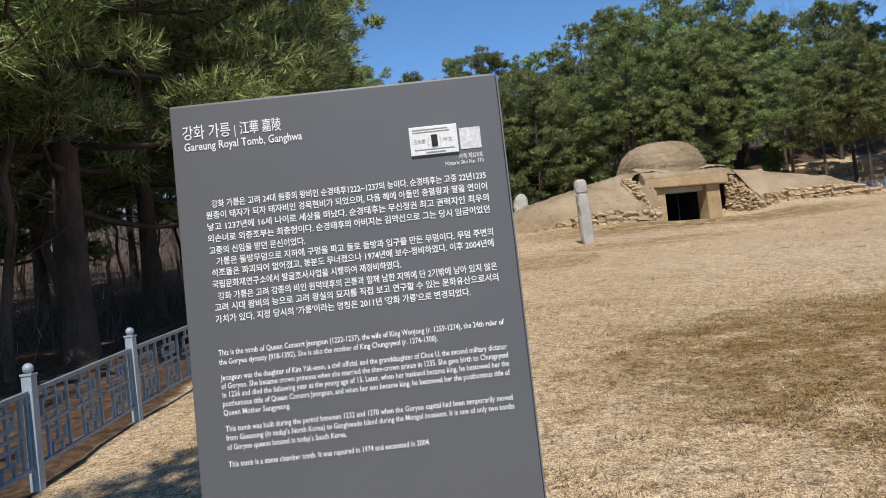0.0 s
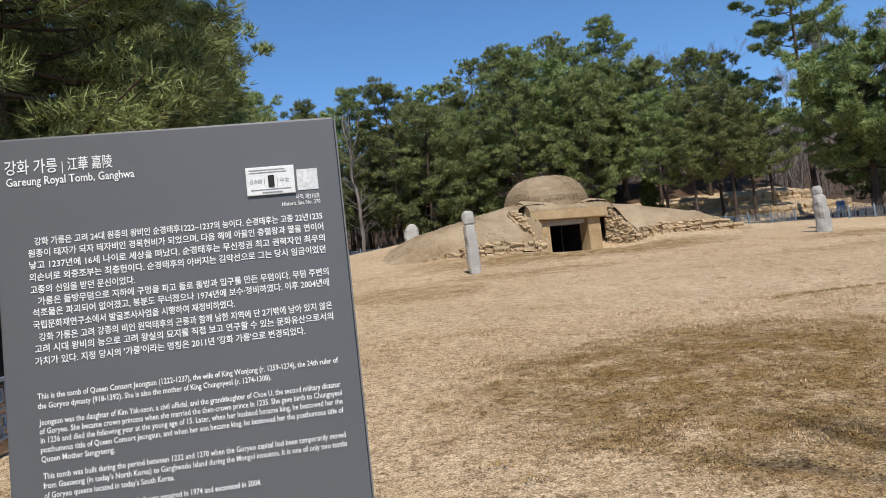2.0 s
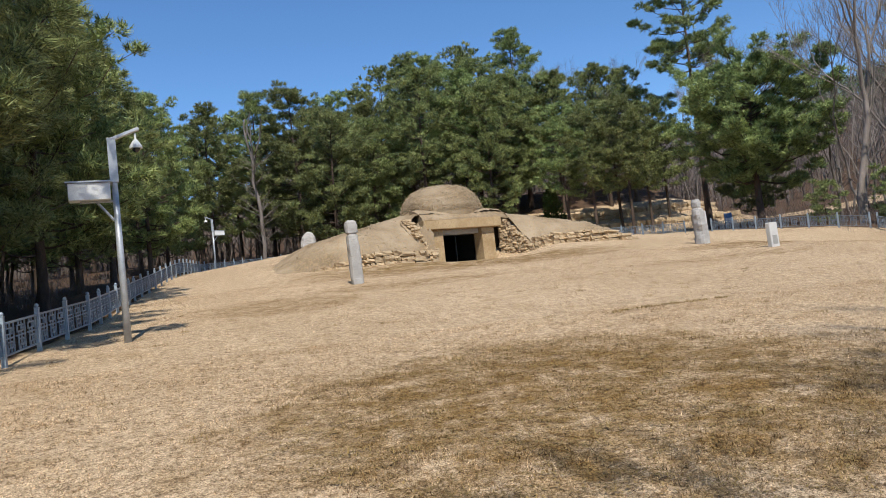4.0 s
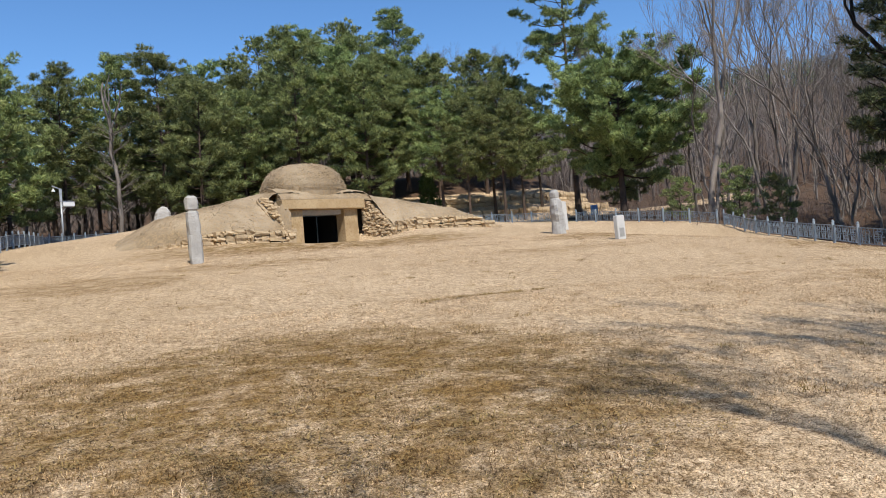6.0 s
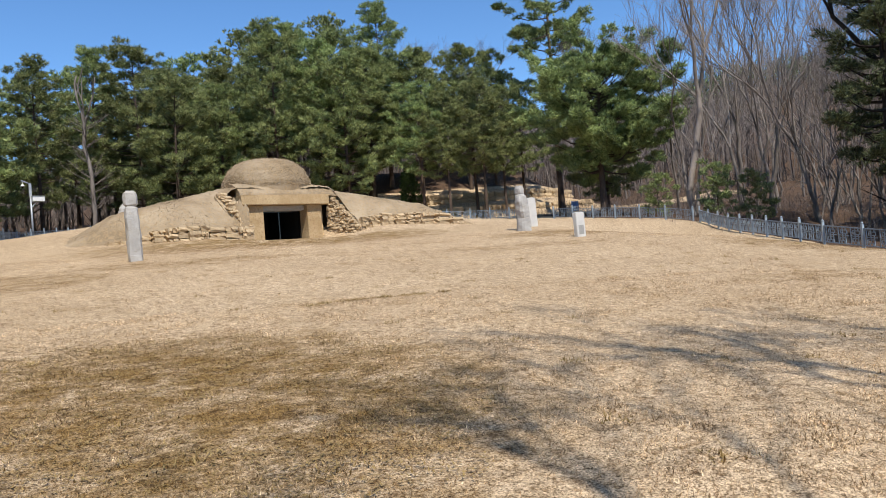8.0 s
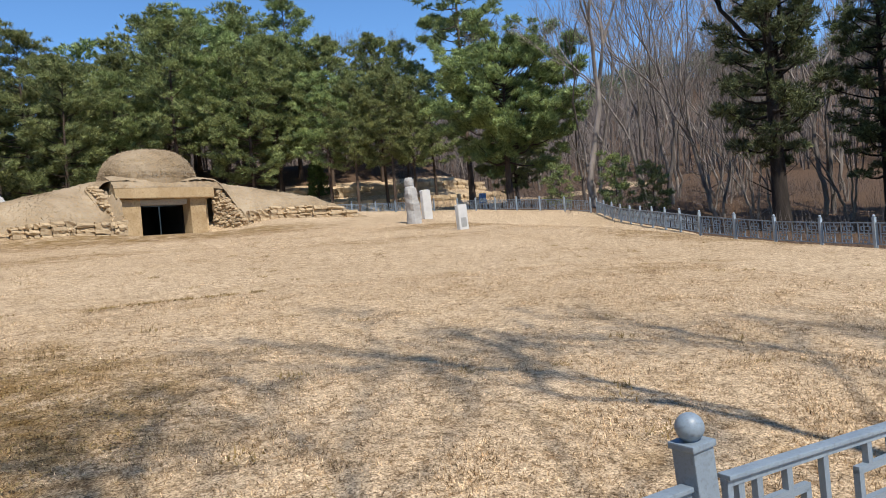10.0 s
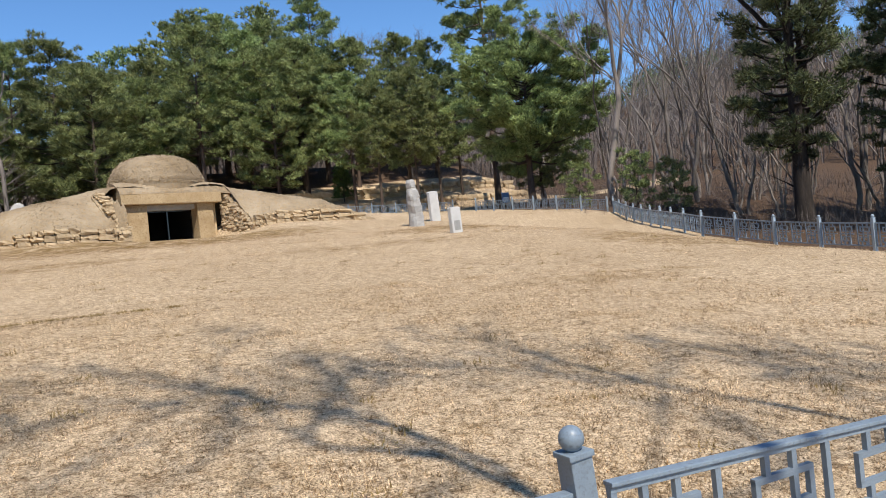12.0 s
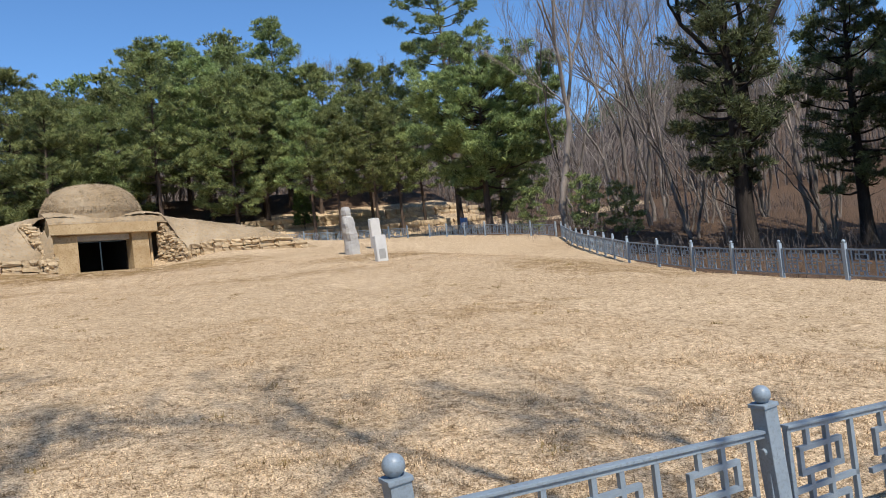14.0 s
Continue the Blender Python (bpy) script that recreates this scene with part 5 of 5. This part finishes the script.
lawn_blades(430000, -2.3, 17, 1.2, 11.0, 0.036, 0.0042, 4)
lawn_blades(110000, -2.0, 25, 7.0, 27.0, 0.04, 0.0065, 6, 0.55)


def scatter(name, label, n, where, h, w, mat, seed, flat=False):
    """Small blades or flakes strewn where the function says."""
    rg = np.random.default_rng(seed)
    x, y = where(rg, n)
    p = np.stack([x, y, ground_z(x, y) + 0.012], -1)
    d = rg.normal(0, 1, (n, 3))
    d[:, 2] = np.abs(d[:, 2]) * (0.25 if flat else 1.2)
    d /= np.linalg.norm(d, axis=1, keepdims=True)
    side = np.cross(d, [0, 0, 1.0])
    side /= np.linalg.norm(side, axis=1, keepdims=True) + 1e-9
    L = h * rg.uniform(0.5, 1.4, n)[:, None]
    V = np.stack([p - side * w, p + side * w, p + d * L], 1).reshape(-1, 3)
    return tagged(mesh_object(name, V, np.arange(3 * n).reshape(-1, 3), mat), label, "grass", kind="stuff")


def seam(rg, n):
    t = rg.uniform(0, 1, n)
    t = np.clip(t + 0.09 * np.sin(t * 29) + 0.05 * np.sin(t * 71), 0, 1)
    return 7.0 + 2.3 * t + rg.normal(0, 0.04, n), 10.35 + 0.42 * np.sqrt(t) + rg.normal(0, 0.045, n)


def clumps(rg, n):
    cx, cy = rg.uniform(-1.5, 22, 170), 2.5 + 21 * rg.uniform(0, 1, 170) ** 1.4
    k = rg.integers(0, 170, n)
    return cx[k] + rg.normal(0, 0.07, n), cy[k] + rg.normal(0, 0.05, n)


def mossy(rg, n):
    a, r = rg.uniform(0, 6.283, n), np.sqrt(rg.uniform(0, 1, n))
    x, y = 4.4 + 2.9 * r * np.cos(a), 6.0 + 2.9 * r * np.sin(a)
    return x + 0.12 * np.sin(y * 9), y + 0.1 * np.sin(x * 8)


scatter("weed_seam", "dark dry weeds along a seam in the lawn", 800, seam, 0.04, 0.006, WEED, 31)
scatter("weed_clump", "small dark weed clumps in the lawn", 5000, clumps, 0.045, 0.006, WEED, 32)
scatter("moss_patch", "rust-brown mossy patch in the lawn", 24000, mossy, 0.03, 0.006, WEED, 33, True)


# ---- the information board ----
sign = new("information_board")
SIGN_W, SIGN_TOP = 0.912, 2.049
sign.matrix_world = Matrix.Translation((0.243, 2.047, SIGN_TOP)) @ pose(0, 0, 0, -2.24, 0, -0.35)
tagged(sign, "tall dark-grey metal information board with white Korean and English text", "information board")
bm = bmesh.new()
BT = 0.07
box(bm, -SIGN_W, 0.0, 0.0, BT, -2.3, 0.0, bevel=0.006)
part("board", bm, BOARD, sign)
bm = bmesh.new()
box(bm, 0.0015, 0.006, 0.004, BT - 0.004, -2.3, -0.006, bevel=0.0015)
part("edge_strip", bm, BOARDEDGE, sign, "lighter edge strip")


def lettering(text, u0, u1, v, size, mat, parent, name="text_line", y=-0.0022, heavy=0.0):
    """A line of lettering from u0 to u1 (mm from the board's corner), centred at v below its top."""
    cu = bpy.data.curves.new("line", "FONT")
    cu.body = text
    cu.size = 1.0
    cu.resolution_u = 2
    cu.offset = heavy
    ob = bpy.data.objects.new("line", cu)
    scene.collection.objects.link(ob)
    bpy.context.view_layer.update()
    me = bpy.data.meshes.new_from_object(ob.evaluated_get(bpy.context.evaluated_depsgraph_get()))
    bpy.data.objects.remove(ob)
    me.name = name
    co = np.zeros(len(me.vertices) * 3, np.float32)
    me.vertices.foreach_get("co", co)
    co = co.reshape(-1, 3)
    lo, hi = co[:, 0].min(), co[:, 0].max()
    k = (u1 - u0) / 1000 / (hi - lo)
    out = np.zeros_like(co)
    out[:, 0] = u0 / 1000 + (co[:, 0] - lo) * k
    out[:, 1] = y
    out[:, 2] = -v / 1000 + (co[:, 1] - 0.36) * size
    me.vertices.foreach_set("co", out.ravel())
    me.update()
    me.materials.clear()
    me.materials.append(mat)
    o = new(name, me)
    o.parent = parent
    return o


K, E = 0.0235, 0.0215
LINES = [
    ("강화 가릉", -880, -748, 81, 0.044, 0.008), ("|", -736, -734, 83, 0.036, 0.0), ("江華 嘉陵", -722, -607, 81, 0.040, 0.006), ("Gareung Royal Tomb, Ganghwa", -878, -552, 119, 0.032, 0.010),
    ("강화 가릉은 고려 24대 원종의 왕비인 순경태후1222~1237의 능이다. 순경태후는 고종 22년1235", -817, -58, 284, K, 0.016),
    ("원종이 태자가 되자 태자비인 경목현비가 되었으며, 다음 해에 아들인 충렬왕과 딸을 연이어", -834, -58, 315, K, 0.016),
    ("낳고 1237년에 16세 나이로 세상을 떠났다. 순경태후는 무신정권 최고 권력자인 최우의", -833, -57, 347, K, 0.016),
    ("외손녀로 외증조부는 최충헌이다. 순경태후의 아버지는 김약선으로 그는 당시 임금이었던", -835, -58, 379, K, 0.016),
    ("고종의 신임을 받던 문신이었다.", -834, -571, 412, K, 0.016),
    ("가릉은 돌방무덤으로 지하에 구멍을 파고 돌로 돌방과 입구를 만든 무덤이다. 무덤 주변의", -817, -56, 443, K, 0.016),
    ("석조물은 파괴되어 없어졌고, 봉분도 무너졌으나 1974년에 보수·정비하였다. 이후 2004년에", -832, -58, 473, K, 0.016),
    ("국립문화재연구소에서 발굴조사사업을 시행하여 재정비하였다.", -833, -317, 505, K, 0.016),
    ("강화 가릉은 고려 강종의 비인 원덕태후의 곤릉과 함께 남한 지역에 단 2기밖에 남아 있지 않은", -820, -56, 538, K, 0.016),
    ("고려 시대 왕비의 능으로 고려 왕실의 묘지를 직접 보고 연구할 수 있는 문화유산으로서의", -832, -56, 568, K, 0.016),
    ("가치가 있다. 지정 당시의 '가릉'이라는 명칭은 2011년 '강화 가릉'으로 변경되었다.", -833, -136, 600, K, 0.016),
    ("This is the tomb of Queen Consort Jeongsun (1222-1237), the wife of King Wonjong (r. 1259-1274), the 24th ruler of", -833, -55, 690, E, 0.014),
    ("the Goryeo dynasty (918-1392). She is also the mother of King Chungnyeol (r. 1274-1308).", -834, -239, 715, E, 0.014),
    ("Jeongsun was the daughter of Kim Yak-seon, a civil official, and the granddaughter of Choe U, the second military dictator", -833, -55, 757, E, 0.014),
    ("of Goryeo. She became crown princess when she married the then-crown prince in 1235. She gave birth to Chungnyeol", -833, -54, 780, E, 0.014),
    ("in 1236 and died the following year at the young age of 15. Later, when her husband became king, he bestowed her the", -832, -54, 803, E, 0.014),
    ("posthumous title of Queen Consort Jeongsun, and when her son became king, he bestowed her the posthumous title of", -833, -54, 827, E, 0.014),
    ("Queen Mother Sungyeong.", -833, -653, 851, E, 0.014),
    ("This tomb was built during the period between 1232 and 1270 when the Goryeo capital had been temporarily moved", -831, -55, 894, E, 0.014),
    ("from Gaeseong (in today's North Korea) to Ganghwado Island during the Mongol invasions. It is one of only two tombs", -832, -53, 918, E, 0.014),
    ("of Goryeo queens located in today's South Korea.", -831, -510, 943, E, 0.014),
    ("This tomb is a stone chamber tomb. It was repaired in 1974 and excavated in 2004.", -831, -290, 988, E, 0.014),
    ("사적 제370호", -126, -59, 225, 0.017, 0.004), ("Historic Site No. 370", -165, -59, 241, 0.0165, 0.004),
]
for text, u0, u1, v, size, heavy in LINES:
    lettering(text, u0, u1, v, size, INK, sign, heavy=heavy)
# the stuck-on plate with its print, and the pale square beside it
plate = new("sticker_plate")
plate.parent = sign
bm = bmesh.new()
box(bm, -0.257, -0.124, -0.007, 0.001, -0.212, -0.132, bevel=0.002)
part("plate", bm, PLATE, plate, "white plastic plate")
bm = bmesh.new()
for u0, u1, v, h in ((-0.248, -0.150, 0.140, 0.003), (-0.248, -0.145, 0.147, 0.003), (-0.246, -0.135, 0.196, 0.003), (-0.215, -0.160, 0.204, 0.004)):
    box(bm, u0, u1, -0.0078, -0.0072, -v - h, -v)
part("print_bars", bm, GREYINK, plate, "rows of grey print")
bm = bmesh.new()
box(bm, -0.197, -0.180, -0.0085, -0.0072, -0.190, -0.158, pose(0, 0, 0), 0.003)
part("phone_mark", bm, BLACKINK, plate, "black phone symbol")
lettering("日本語", -246, -214, 174, 0.014, GREYINK, plate, y=-0.0078)
lettering("中文", -165, -138, 174, 0.014, GREYINK, plate, y=-0.0078)
lettering("(", -208, -204, 174, 0.030, GREYINK, plate, y=-0.0078)
lettering(")", -174, -170, 174, 0.030, GREYINK, plate, y=-0.0078)
bm = bmesh.new()
box(bm, -0.118, -0.060, -0.0018, 0.001, -0.206, -0.146, bevel=0.0005)
part("printed_square", bm, CODEPLATE, sign, "pale printed square")
